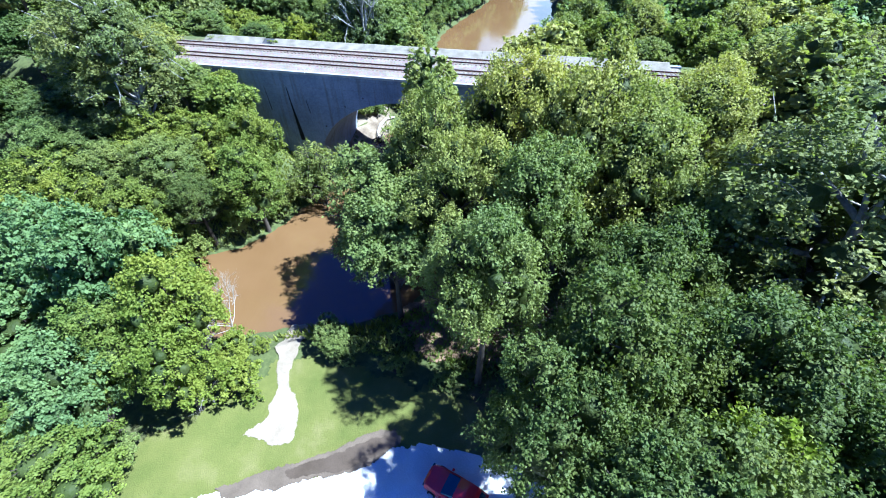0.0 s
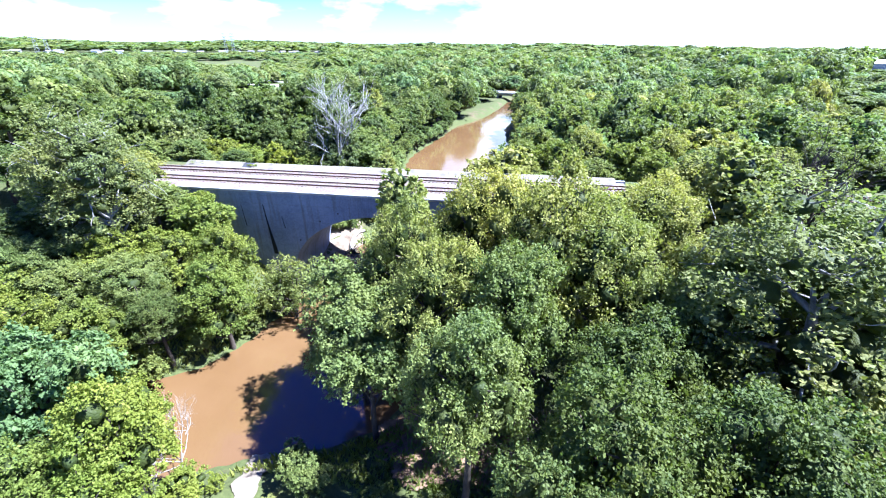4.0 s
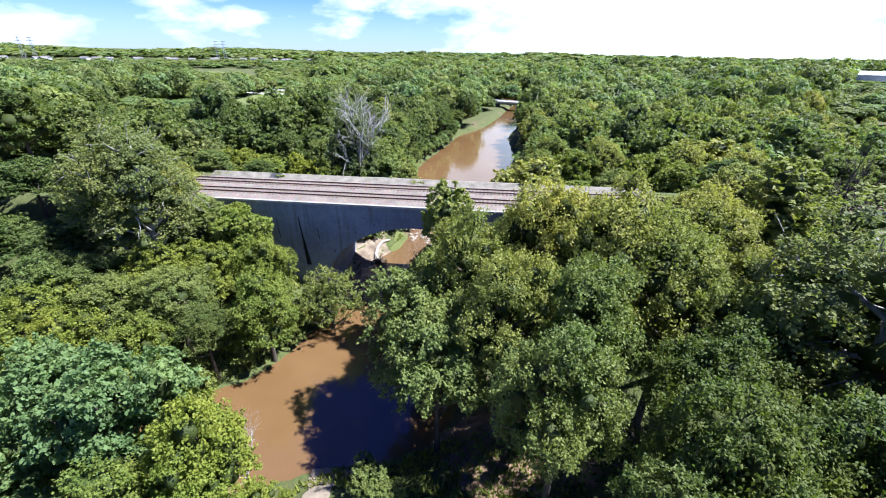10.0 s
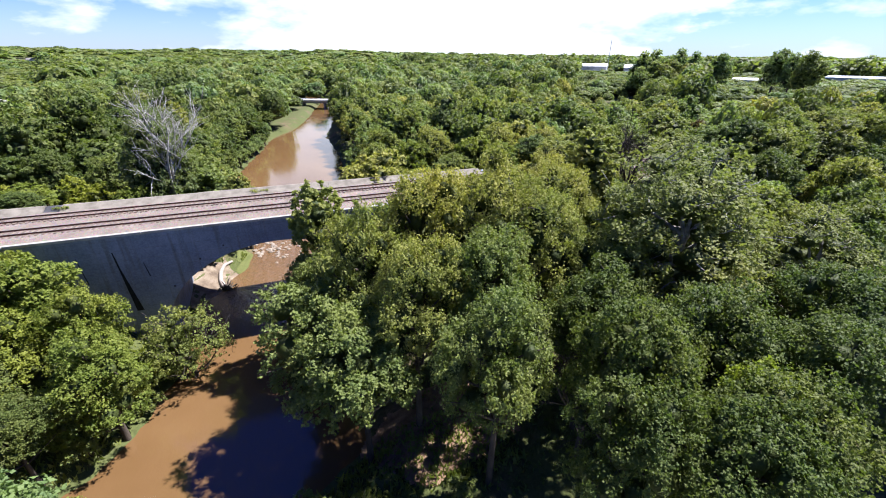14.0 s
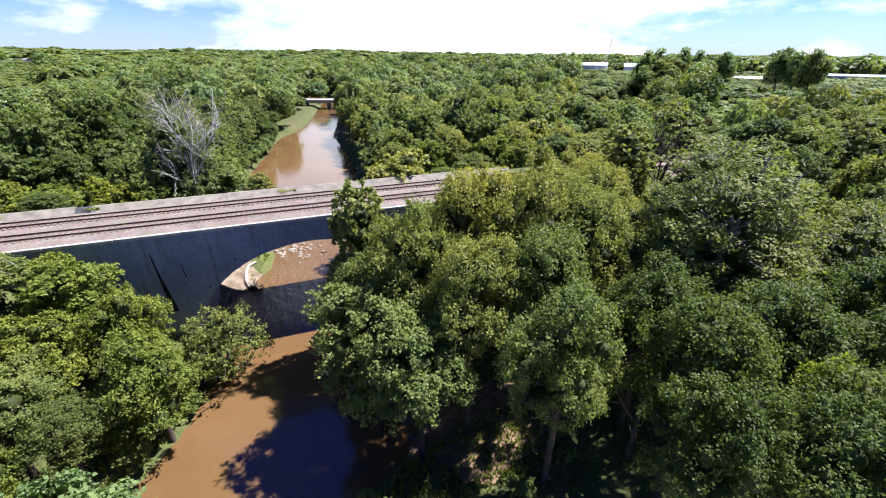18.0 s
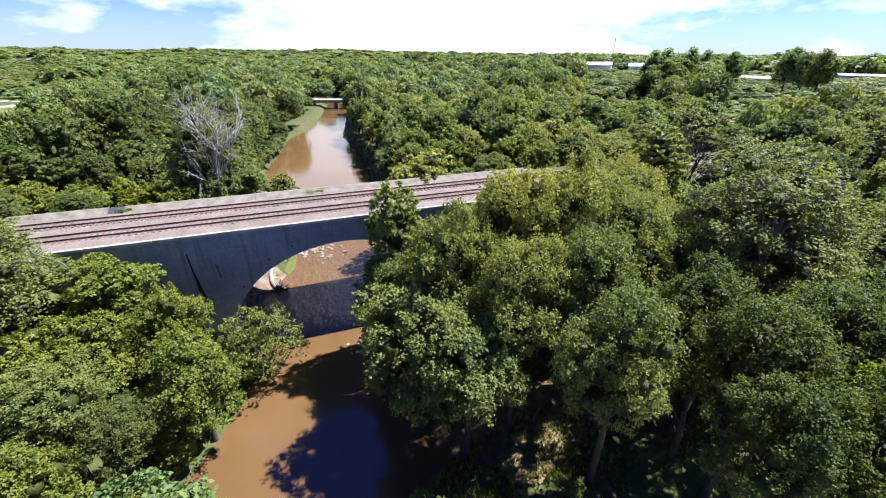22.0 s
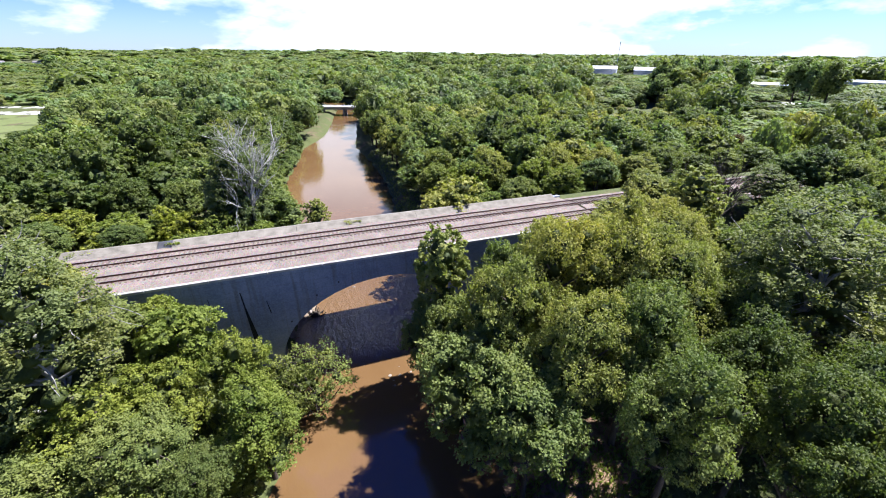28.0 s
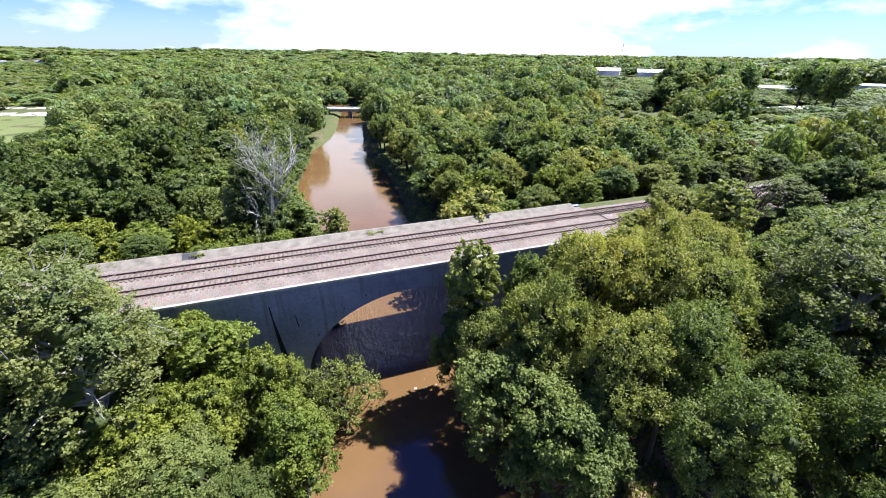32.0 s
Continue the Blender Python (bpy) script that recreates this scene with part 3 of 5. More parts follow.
def build_bridge():
    root = empty("railway_bridge", pose(0, 0, 0), label="weathered grey concrete arch railway bridge over the river", category="bridge")
    n = 72
    ax = [ARCH_X - ARCH_A * math.cos(math.pi * i / n) for i in range(n + 1)]
    xs = [0.6, 6, 12, 18, 22, ax[0]] + ax + [ax[-1], 55, 60, 66, 71.8]
    bots = [-2.0] * 6 + [ARCH_Z + ARCH_B * math.sin(math.pi * i / n) for i in range(n + 1)] + [-2.0] * 5
    top = DECK - 0.32
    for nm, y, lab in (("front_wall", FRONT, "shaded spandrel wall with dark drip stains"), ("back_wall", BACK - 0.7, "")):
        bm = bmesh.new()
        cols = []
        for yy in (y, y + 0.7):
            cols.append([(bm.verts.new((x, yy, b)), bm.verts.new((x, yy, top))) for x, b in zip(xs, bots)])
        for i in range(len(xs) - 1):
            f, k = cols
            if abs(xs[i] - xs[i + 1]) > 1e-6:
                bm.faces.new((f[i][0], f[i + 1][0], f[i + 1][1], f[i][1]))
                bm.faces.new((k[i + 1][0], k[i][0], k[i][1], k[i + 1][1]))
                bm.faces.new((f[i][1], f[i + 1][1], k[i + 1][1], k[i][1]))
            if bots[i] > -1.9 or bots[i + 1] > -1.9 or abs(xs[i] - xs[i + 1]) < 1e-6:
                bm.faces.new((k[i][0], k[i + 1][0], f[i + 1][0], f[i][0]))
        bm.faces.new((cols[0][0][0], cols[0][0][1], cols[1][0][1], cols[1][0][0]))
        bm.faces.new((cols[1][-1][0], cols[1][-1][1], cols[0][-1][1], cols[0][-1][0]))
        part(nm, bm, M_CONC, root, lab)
    bm = bmesh.new()
    rows = []
    pts = [(ax[0], -2.0)] + [(x, ARCH_Z + ARCH_B * math.sin(math.pi * i / n)) for i, x in enumerate(ax)] + [(ax[-1], -2.0)]
    for k, off in enumerate((0.0, 0.6)):
        for yy in (FRONT + 0.7, BACK - 0.7):
            rows.append([bm.verts.new((ARCH_X + (x - ARCH_X) * (1 + off / 13), yy, z + off)) for x, z in pts])
    for i in range(len(pts) - 1):
        bm.faces.new((rows[0][i], rows[0][i + 1], rows[1][i + 1], rows[1][i]))
        bm.faces.new((rows[2][i + 1], rows[2][i], rows[3][i], rows[3][i + 1]))
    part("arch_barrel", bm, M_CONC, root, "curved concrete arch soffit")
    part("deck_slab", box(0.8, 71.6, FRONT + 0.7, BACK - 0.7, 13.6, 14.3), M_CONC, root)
    x = 0.5
    while x < 71.5:
        w = min(5.9, 71.9 - x)
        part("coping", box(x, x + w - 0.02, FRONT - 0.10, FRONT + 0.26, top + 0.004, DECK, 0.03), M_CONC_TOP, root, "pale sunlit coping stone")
        x += 5.93
    segs = [(0.44, 10.6), (10.64, 12.3), (12.34, 20.0), (20.03, 27.62), (27.66, 36.5), (36.53, 45.2), (45.23, 53.9), (53.93, 62.4), (62.43, 70.3)]
    for i, (a, b) in enumerate(segs):
        h = DECK - (0.10 if i == 1 else 0.04 if 1 < i < 4 else 0.0)
        bm = bmesh.new()
        prof = [(BACK + 0.05, 14.0), (BACK + 0.05, h - 0.03), (BACK + 0.02, h), (BACK - 0.40, h), (BACK - 0.48, h - 0.05), (BACK - 1.75, h - 0.52), (BACK - 1.8, 14.0)]
        e0, e1 = ([bm.verts.new((xx, py, pz)) for py, pz in prof] for xx in (a, b))
        bm.faces.new(e0)
        bm.faces.new(e1[::-1])
        for k in range(len(prof)):
            j = (k + 1) % len(prof)
            bm.faces.new((e0[j], e0[k], e1[k], e1[j]))
        part("parapet", bm, M_STAINED if i == 1 else M_LEDGE, root, "dark stained gap in the parapet" if i == 1 else "low concrete parapet section with sloping inner face")
    bm = bmesh.new()
    q = [(20.86, 13.2), (20.98, 13.2), (21.15, 11.2), (21.95, 5.6), (21.25, 5.6), (20.98, 11.2)]
    bm.faces.new([bm.verts.new((px, FRONT - 0.004, pz)) for px, pz in q])
    part("crack", bm, M_CRACK, root, "black wedge-shaped crack in the wall")
    for px, pz, l in ((17.6, 13.0, 3.2), (23.4, 11.6, 1.8)):
        bm = bmesh.new()
        bm.faces.new([bm.verts.new(c) for c in ((px, FRONT - 0.003, pz), (px + 0.05, FRONT - 0.003, pz), (px + 0.32, FRONT - 0.003, pz - l), (px + 0.2, FRONT - 0.003, pz - l))])
        part("crack", bm, M_CRACK, root)
    for px in (25.6, 28.9, 31.6):
        part("drain_pipe", box(px, px + 0.18, FRONT - 0.1, FRONT + 0.05, intrados(px) + 1.2, intrados(px) + 1.4, 0.02), M_DARK, root)
    return root


build_bridge()


def build_ballast():
    def bed(x, y):
        return 15.075 - 0.10 * smooth01((np.abs(y + 3.1) - 0.7) / 1.0) * (np.abs(y + 3.1) < 1.6) + 0.03 * wob(x * 5, y * 6) - 0.32 * smooth01((y - 0.8) / 1.2) - 0.25 * smooth01((-7.3 - y) / 1.8)

    def shoulder(x, y):
        return bed(x, y) - np.maximum(0, np.abs(y + 3.1) - 5.6) * 0.55 - 0.05

    ys = np.array([-9.32, -8.6, -7.6, -6.95, -6.2, -5.45, -4.7, -3.95, -3.1, -2.3, -1.51, -0.75, 0, 0.75, 1.5, 2.2, 2.8, 3.25])
    wide = np.concatenate([[-15.0, -12.5, -10.6], ys, [4.6, 6.6, 9.0]])
    for xs, yy, z in ((np.arange(0.5, 71.9, 0.5), ys, bed), (np.arange(-160, 0.6, 2.0), wide, shoulder), (np.arange(72.0, 330, 2.0), wide, shoulder)):
        tagged(link("ballast", sheet("ballast", xs, yy, z, M_BALLAST)), "pinkish grey stone ballast under the tracks", "ballast", kind="structure")


build_ballast()


def build_track(y0, near):
    root = empty("railway_track", pose(0, y0, 15.0), label="rusty steel rails on dark timber ties in stone ballast", category="railway track", group="railway tracks")
    prof = [(-0.07, 0.0), (0.07, 0.0), (0.07, 0.02), (0.012, 0.045), (0.012, 0.12), (0.037, 0.135), (0.037, 0.17), (-0.037, 0.17), (-0.037, 0.135), (-0.012, 0.12), (-0.012, 0.045), (-0.07, 0.02)]
    for yr in (-0.755, 0.755):
        bm = bmesh.new()
        a = [bm.verts.new((-150, yr + p, 0.13 + q)) for p, q in prof]
        b = [bm.verts.new((320, yr + p, 0.13 + q)) for p, q in prof]
        for i in range(len(prof)):
            j = (i + 1) % len(prof)
            bm.faces.new((a[i], a[j], b[j], b[i]))
        rail = part("rail", bm, M_RAIL, root, "rusty brown steel rail")
        rail.data.materials.append(M_RAILTOP)
        rail.data.polygons[6].material_index = 1
    tie = box(-0.115, 0.115, -1.3, 1.3, -0.06, 0.13, 0.015)
    first = part("tie", tie, M_TIE, root)
    rng = random.Random(5 + int(near))
    first.matrix_basis = pose(-22, 0, 0)
    for i in range(1, 290):
        link("tie", first.data, root, m=pose(-22 + i * 0.56 + rng.uniform(-0.02, 0.02), rng.uniform(-0.05, 0.05), rng.uniform(-0.015, 0.012), 0, 0, rng.uniform(-1, 1)))
    return root


build_track(-0.76, False)
build_track(-5.45, True)


# ---- trees ----
def ico(level):
    bm = bmesh.new()
    bmesh.ops.create_icosphere(bm, subdivisions=level, radius=1.0)
    v = np.array([q.co for q in bm.verts])
    f = np.array([[q.index for q in t.verts] for t in bm.faces])
    bm.free()
    return v, f


ICO = {1: ico(1), 2: ico(2)}


def shade_cores(rng, lobes, share, level=2, rough=0.2):
    """Solid lumps added inside each lobe, behind the loose leaves, to darken the crown."""
    v0, f0 = ICO[level]
    out = []
    for x, y, z, lr in lobes:
        q = v0 * (1 - rng.random((len(v0), 1)) * rough * 2) * lr * share * np.array((1, 1, 0.9))
        out.append((q + np.array([x, y, z]), f0))
    return join_np(out)


def crown_lobes(rng, h, r, base, nl, lo=0.20, hi=0.40):
    """Lobes of an irregular crown: uneven boughs round one dome, with some filling its middle."""
    mid, half = base + (h - base) * 0.46, (h - base) * 0.5
    tall = max(1.0, half / r)
    skew = rng.uniform(0, 6.28)
    out = []
    for i in range(nl):
        u = 1.0 - 1.55 * (i + rng.uniform(0.0, 1.0)) / nl
        a = i * 2.4 + rng.uniform(-0.9, 0.9)
        flat = math.sqrt(max(0.0, 1 - u * u))
        lr = r * rng.uniform(lo, hi) * min(1.5, tall ** 0.5)
        q = rng.uniform(0.62, 1.12) * (1 + 0.12 * math.cos(a - skew))
        out.append((flat * math.cos(a) * q * (r - lr), flat * math.sin(a) * q * (r - lr), mid + u * q * (half - lr * 0.8), lr))
    for i in range(max(3, nl // 5)):
        t = (i + 0.5) / max(3, nl // 5)
        out.append((rng.normal() * r * 0.12, rng.normal() * r * 0.12, base + (h - base) * (0.25 + 0.5 * t), r * rng.uniform(0.36, 0.5)))
    lobes = np.array(out)
    top = (lobes[:, 2] + lobes[:, 3] * 0.95).max()
    lobes[:, 2] = base + (lobes[:, 2] - base) * (h - base) / (top - base)
    lobes[:, :2] *= r / np.percentile(np.hypot(lobes[:, 0], lobes[:, 1]) + lobes[:, 3], 92)
    return lobes


def skin(rng, lobes, n, low=-0.55):
    """Points on the outer skin of all the lobes together, with the way out of the crown at each."""
    ps, ns = [], []
    have = 0
    share = lobes[:, 3] ** 2 / (lobes[:, 3] ** 2).sum()
    while have < n:
        i = rng.choice(len(lobes), size=2 * n + 50, p=share)
        d = rng.normal(size=(len(i), 3))
        d /= np.linalg.norm(d, axis=1)[:, None]
        p = lobes[i, :3] + d * lobes[i, 3:] * np.array([1, 1, 0.92]) * rng.uniform(0.80, 1.06, len(i))[:, None]
        gap = np.linalg.norm(p[:, None, :] - lobes[None, :, :3], axis=2) / lobes[None, :, 3]
        gap[np.arange(len(i)), i] = 9
        ok = (gap.min(1) > 0.78) & (d[:, 2] > low)
        ps.append(p[ok])
        ns.append(d[ok])
        have += int(ok.sum())
    return np.concatenate(ps)[:n], np.concatenate(ns)[:n]


def blades(rng, p, nrm, size, kite=True):
    """One leaf at each point: a folded four-cornered blade, or a three-cornered one for far crowns."""
    n = len(p)
    nrm = nrm / (np.linalg.norm(nrm, axis=1)[:, None] + 1e-9)
    t = np.cross(nrm, rng.normal(size=(n, 3)))
    t /= np.linalg.norm(t, axis=1)[:, None] + 1e-9
    b = np.cross(nrm, t)
    s = size * (0.55 + 0.85 * rng.random(n))[:, None]
    if kite:
        v = np.stack([p - t * s * 0.5, p + b * s * 0.36 - nrm * s * 0.1, p + t * s * 0.55, p - b * s * 0.36 - nrm * s * 0.1], 1).reshape(-1, 3)
        i = np.arange(n)[:, None] * 4
        return v, np.concatenate([i + np.array([[0, 1, 2]]), i + np.array([[0, 2, 3]])])
    v = np.stack([p + t * s * 0.62, p - t * s * 0.3 + b * s * 0.5, p - t * s * 0.3 - b * s * 0.5], 1).reshape(-1, 3)
    return v, np.arange(n * 3).reshape(-1, 3)


def sprays(rng, p, out, lengths, per, size, up=0.45, wild=0.7, droop=0.0, kite=True, flat=1.0):
    """Leafy twigs that stand out of the crown's skin, each set with small leaves along its length."""
    k = len(p)
    ax = out * 0.75 + rng.normal(size=(k, 3)) * 0.45
    ax[:, 2] += 0.35 - droop
    ax /= np.linalg.norm(ax, axis=1)[:, None]
    ax, o, c, L = (np.repeat(q, per, 0) for q in (ax, out, p, lengths))
    t = rng.random(k * per) ** 0.85
    q = c + ax * ((t - 0.45) * L)[:, None] + rng.normal(size=(k * per, 3)) * (L * (0.30 - 0.14 * t))[:, None] * np.array([1, 1, flat])
    nrm = o * 0.45 + rng.normal(size=(k * per, 3)) * wild
    nrm[:, 2] += up
    return blades(rng, q, nrm, size, kite)


def leaf_quads(rng, centres, radii, per, size):
    """Leaves scattered loosely round a few clumps."""
    q = np.repeat(centres, per, 0) + rng.normal(size=(len(centres) * per, 3)) * np.repeat(radii, per)[:, None] * 0.5
    nrm = rng.normal(size=q.shape) * 0.6
    nrm[:, 2] += 0.5
    return blades(rng, q, nrm, size)


def limb(rng, a, b, r0, r1, seg=4, sag=0.12):
    a, b = np.asarray(a, float), np.asarray(b, float)
    t = np.linspace(0, 1, seg + 1)[:, None]
    mid = rng.normal(size=3) * np.linalg.norm(b - a) * sag
    p = a + (b - a) * t + mid * (t * (1 - t)) * 2
    return tube(p, np.linspace(r0, r1, seg + 1), 5)


def tree_meshes(seed, h, r, base, k, per, leaf, mat, bark, limbs=10, lobes=24, flat=0.8, up=0.55, twigs=0, droop=0.0, wild=0.62, solid=0.54, kite=True, lo=0.20, hi=0.40):
    """A trunk with its boughs, and a crown of leafy sprays over them. solid 0: an open crown that shows its boughs."""
    rng = np.random.default_rng(seed)
    lob = crown_lobes(rng, h, r, base, lobes, lo, hi)
    ps, out = skin(rng, lob, int(k * (1.5 if kite else 1.2)), -0.4)
    tuft = np.array([noise.noise(Vector(q) * (4.2 / r) + Vector((seed * 0.37, 0, 0))) for q in ps]) + rng.normal(size=len(ps)) * 0.09 + 0.25 * (ps[:, 2] - base) / (h - base)
    keep = np.argsort(-tuft)[:k]
    ps, out = ps[keep], out[keep]
    lengths = r * rng.uniform(0.11, 0.24, k)
    bits = [sprays(rng, ps, out, lengths, per, leaf, up, wild, droop, kite, flat)]
    n_leaf = len(bits[0][1])
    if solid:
        bits.append(shade_cores(rng, lob, solid))
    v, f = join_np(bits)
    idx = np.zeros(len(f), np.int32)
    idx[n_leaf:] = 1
    crown = mesh_np("crown", v, f, [mat, M_INNERSHADE], idx=idx)
    tr = 0.017 * h + 0.05
    zs = np.linspace(-0.6, h * 0.82, 7)
    path = np.stack([0.25 * np.sin(zs * 0.4 + seed) * zs / h, 0.25 * np.cos(zs * 0.33 + seed) * zs / h, zs], 1)
    bits = [tube(path, tr * (1.25 - 1.1 * np.linspace(0, 1, 7)), 8)]

    def from_trunk(z0):
        return np.array([np.interp(z0, zs, path[:, 0]), np.interp(z0, zs, path[:, 1]), z0])

    for c in lob[:lobes:1 if kite else 3]:
        bits.append(limb(rng, from_trunk(max(base * 0.6, c[2] - rng.uniform(1.5, 4.0))), c[:3], tr * 0.45, tr * 0.14))
    for i in rng.permutation(k)[:limbs]:
        near = lob[np.argmin(np.linalg.norm(lob[:, :3] - ps[i], axis=1)), :3]
        tip = ps[i] + out[i] * lengths[i] * 0.5
        bits.append(limb(rng, near, tip, tr * 0.2, tr * 0.05))
        for _ in range(twigs):
            bits.append(limb(rng, ps[i], tip + rng.normal(size=3) * lengths[i] * 0.9, tr * 0.09, 0.012, 3, 0.2))
    tv, tf = join_np(bits)
    return mesh_np("trunk", tv, tf, [bark], True), crown


def bare_meshes(seed, h, r, bark, lean=(0, 0), depth=3, thick=1.0):
    """Leafless branching skeleton: the trunk, then each main limb with its twigs."""
    rng = np.random.default_rng(seed)

    def grow(bits, a, d, length, rad, left):
        d = d / np.linalg.norm(d)
        b = a + d * length
        bits.append(limb(rng, a, b, rad, rad * 0.55, 3, 0.10))
        for _ in range(0 if left == 0 else 4 if left > 1 else 3):
            s = rng.uniform(0.35, 1.0)
            nd = d + rng.normal(size=3) * 0.6
            nd[2] += 0.35
            grow(bits, a + (b - a) * s, nd, length * rng.uniform(0.45, 0.7), rad * 0.55 * (1.25 - 0.5 * s), left - 1)

    top = np.array([lean[0], lean[1], h * 0.5])
    out = [("trunk", mesh_np("trunk", *limb(rng, (0, 0, -0.5), top * 0.62, (0.016 * h + 0.03) * thick, 0.011 * h * thick, 5, 0.05), [bark], True))]
    for _ in range(6):
        bits = []
        d = np.array([*(rng.normal(size=2) * r / h * 1.5), 1.0]) + np.array([lean[0], lean[1], 0]) / h
        grow(bits, top * rng.uniform(0.35, 0.62), d, h * 0.34, 0.0085 * h * thick, depth)
        out.append(("limb", mesh_np("limb", *join_np(bits), [bark], True)))
    return out


def seat(x, y):
    return float(ground_z(x, y)) - 0.05


NEAR = {}


def near_kind(key, *args, **kw):
    NEAR[key] = (args, kw)


# height, radius, crown base, sprays, leaves a spray, leaf size
near_kind("broad", 18, 5.6, 6.0, 620, 34, 0.215, M_GREEN, M_BARK, limbs=14)
near_kind("olive", 18, 5.4, 6.0, 620, 34, 0.205, M_OLIVE, M_BARK, limbs=24, twigs=1, lobes=28, lo=0.18, hi=0.36)
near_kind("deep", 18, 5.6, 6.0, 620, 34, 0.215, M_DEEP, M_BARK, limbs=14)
near_kind("maple", 13, 5.0, 4.2, 520, 34, 0.235, M_GREEN, M_BARK, limbs=12, flat=0.45, up=0.8, droop=0.45, lobes=20)
near_kind("spire", 19, 2.7, 1.5, 520, 30, 0.225, M_OLIVE, M_BARK, limbs=10, lobes=22, lo=0.34, hi=0.62)
near_kind("yellow", 11, 4.0, 0.6, 440, 34, 0.20, M_YELLOW, M_BARK, limbs=10, lobes=18)
near_kind("green_low", 12, 4.2, 0.6, 460, 34, 0.20, M_SPRING, M_BARK, limbs=10, lobes=18)
near_kind("blue", 9, 4.2, 0.8, 430, 34, 0.225, M_BLUE, M_BARK, limbs=8, flat=0.5, up=0.8, droop=0.2, lobes=16)
near_kind("pale", 22, 5.6, 2.5, 800, 26, 0.215, M_PALE, M_BIRCH, limbs=60, twigs=1, solid=0.42, lobes=30)
near_kind("shrub", 4.5, 2.6, 0.1, 170, 30, 0.19, M_GREEN, M_BARK, limbs=12, lobes=10)
near_kind("yshrub", 4.5, 2.6, 0.1, 170, 30, 0.19, M_YELLOW, M_BARK, limbs=12, lobes=10)
near_kind("twiggy", 8, 3.8, 0.0, 300, 22, 0.17, M_GREEN, M_BARK, limbs=60, twigs=1, solid=0.3, lobes=15)
LABEL = {"broad": "tall broad-crowned green tree in the riverside wood", "olive": "tall olive-green tree with a lumpy sunlit crown", "deep": "tall dark green tree in the riverside wood",
         "maple": "spreading green tree leaning over the water", "spire": "slender upright green tree beside the bridge", "yellow": "yellow-green leafy tree on the river bank",
         "green_low": "rounded mid-green tree on the river bank", "blue": "low blue-green tree with flat tiers of leaves", "pale": "sparse pale-leaved tree with white bark",
         "shrub": "dense green shrub on the ground", "yshrub": "yellow-green shrub beside the grass", "twiggy": "half-bare bush overhanging the river bank"}
BUILT = {}


def plant(key, variant, x, y, top, rad, turn, name="tree"):
    """Place a near tree by its top height and crown radius, sharing meshes between alike ones."""
    args, kw = NEAR[key]
    thin = min(math.hypot(x - 53, y + 58), math.hypot(x - 26, y + 51), math.hypot(x - 38, y + 57)) > 36
    if (key, variant, thin) not in BUILT:
        h, r, base, k, per, leaf, *rest = args
        if thin:
            BUILT[(key, variant, thin)] = tree_meshes(hash_seed(key, variant), h, r, base, int(k * 0.8), int(per * 0.75), leaf * 1.5, *rest, **{**kw, "kite": False, "twigs": 0})
        else:
            BUILT[(key, variant, thin)] = tree_meshes(hash_seed(key, variant), *args, **kw)
    trunk, crown = BUILT[(key, variant, thin)]
    g = seat(x, y)
    rad = min(rad, 0.62 * (top - g))
    s, w = (top - g) / args[0], rad / args[1]
    root = empty(name, Matrix.Translation((x, y, g)) @ Matrix.Rotation(radians(turn), 4, "Z") @ Matrix.Diagonal((w, w, s, 1)), label=LABEL[key], category="shrub" if "shrub" in name else "tree", group="shrubs" if "shrub" in name else "trees of the wood")
    link("trunk", trunk, root)
    link("crown", crown, root)
    return root


def hash_seed(key, variant):
    return sum(ord(c) * (i + 3) for i, c in enumerate(key)) + 101 * variant


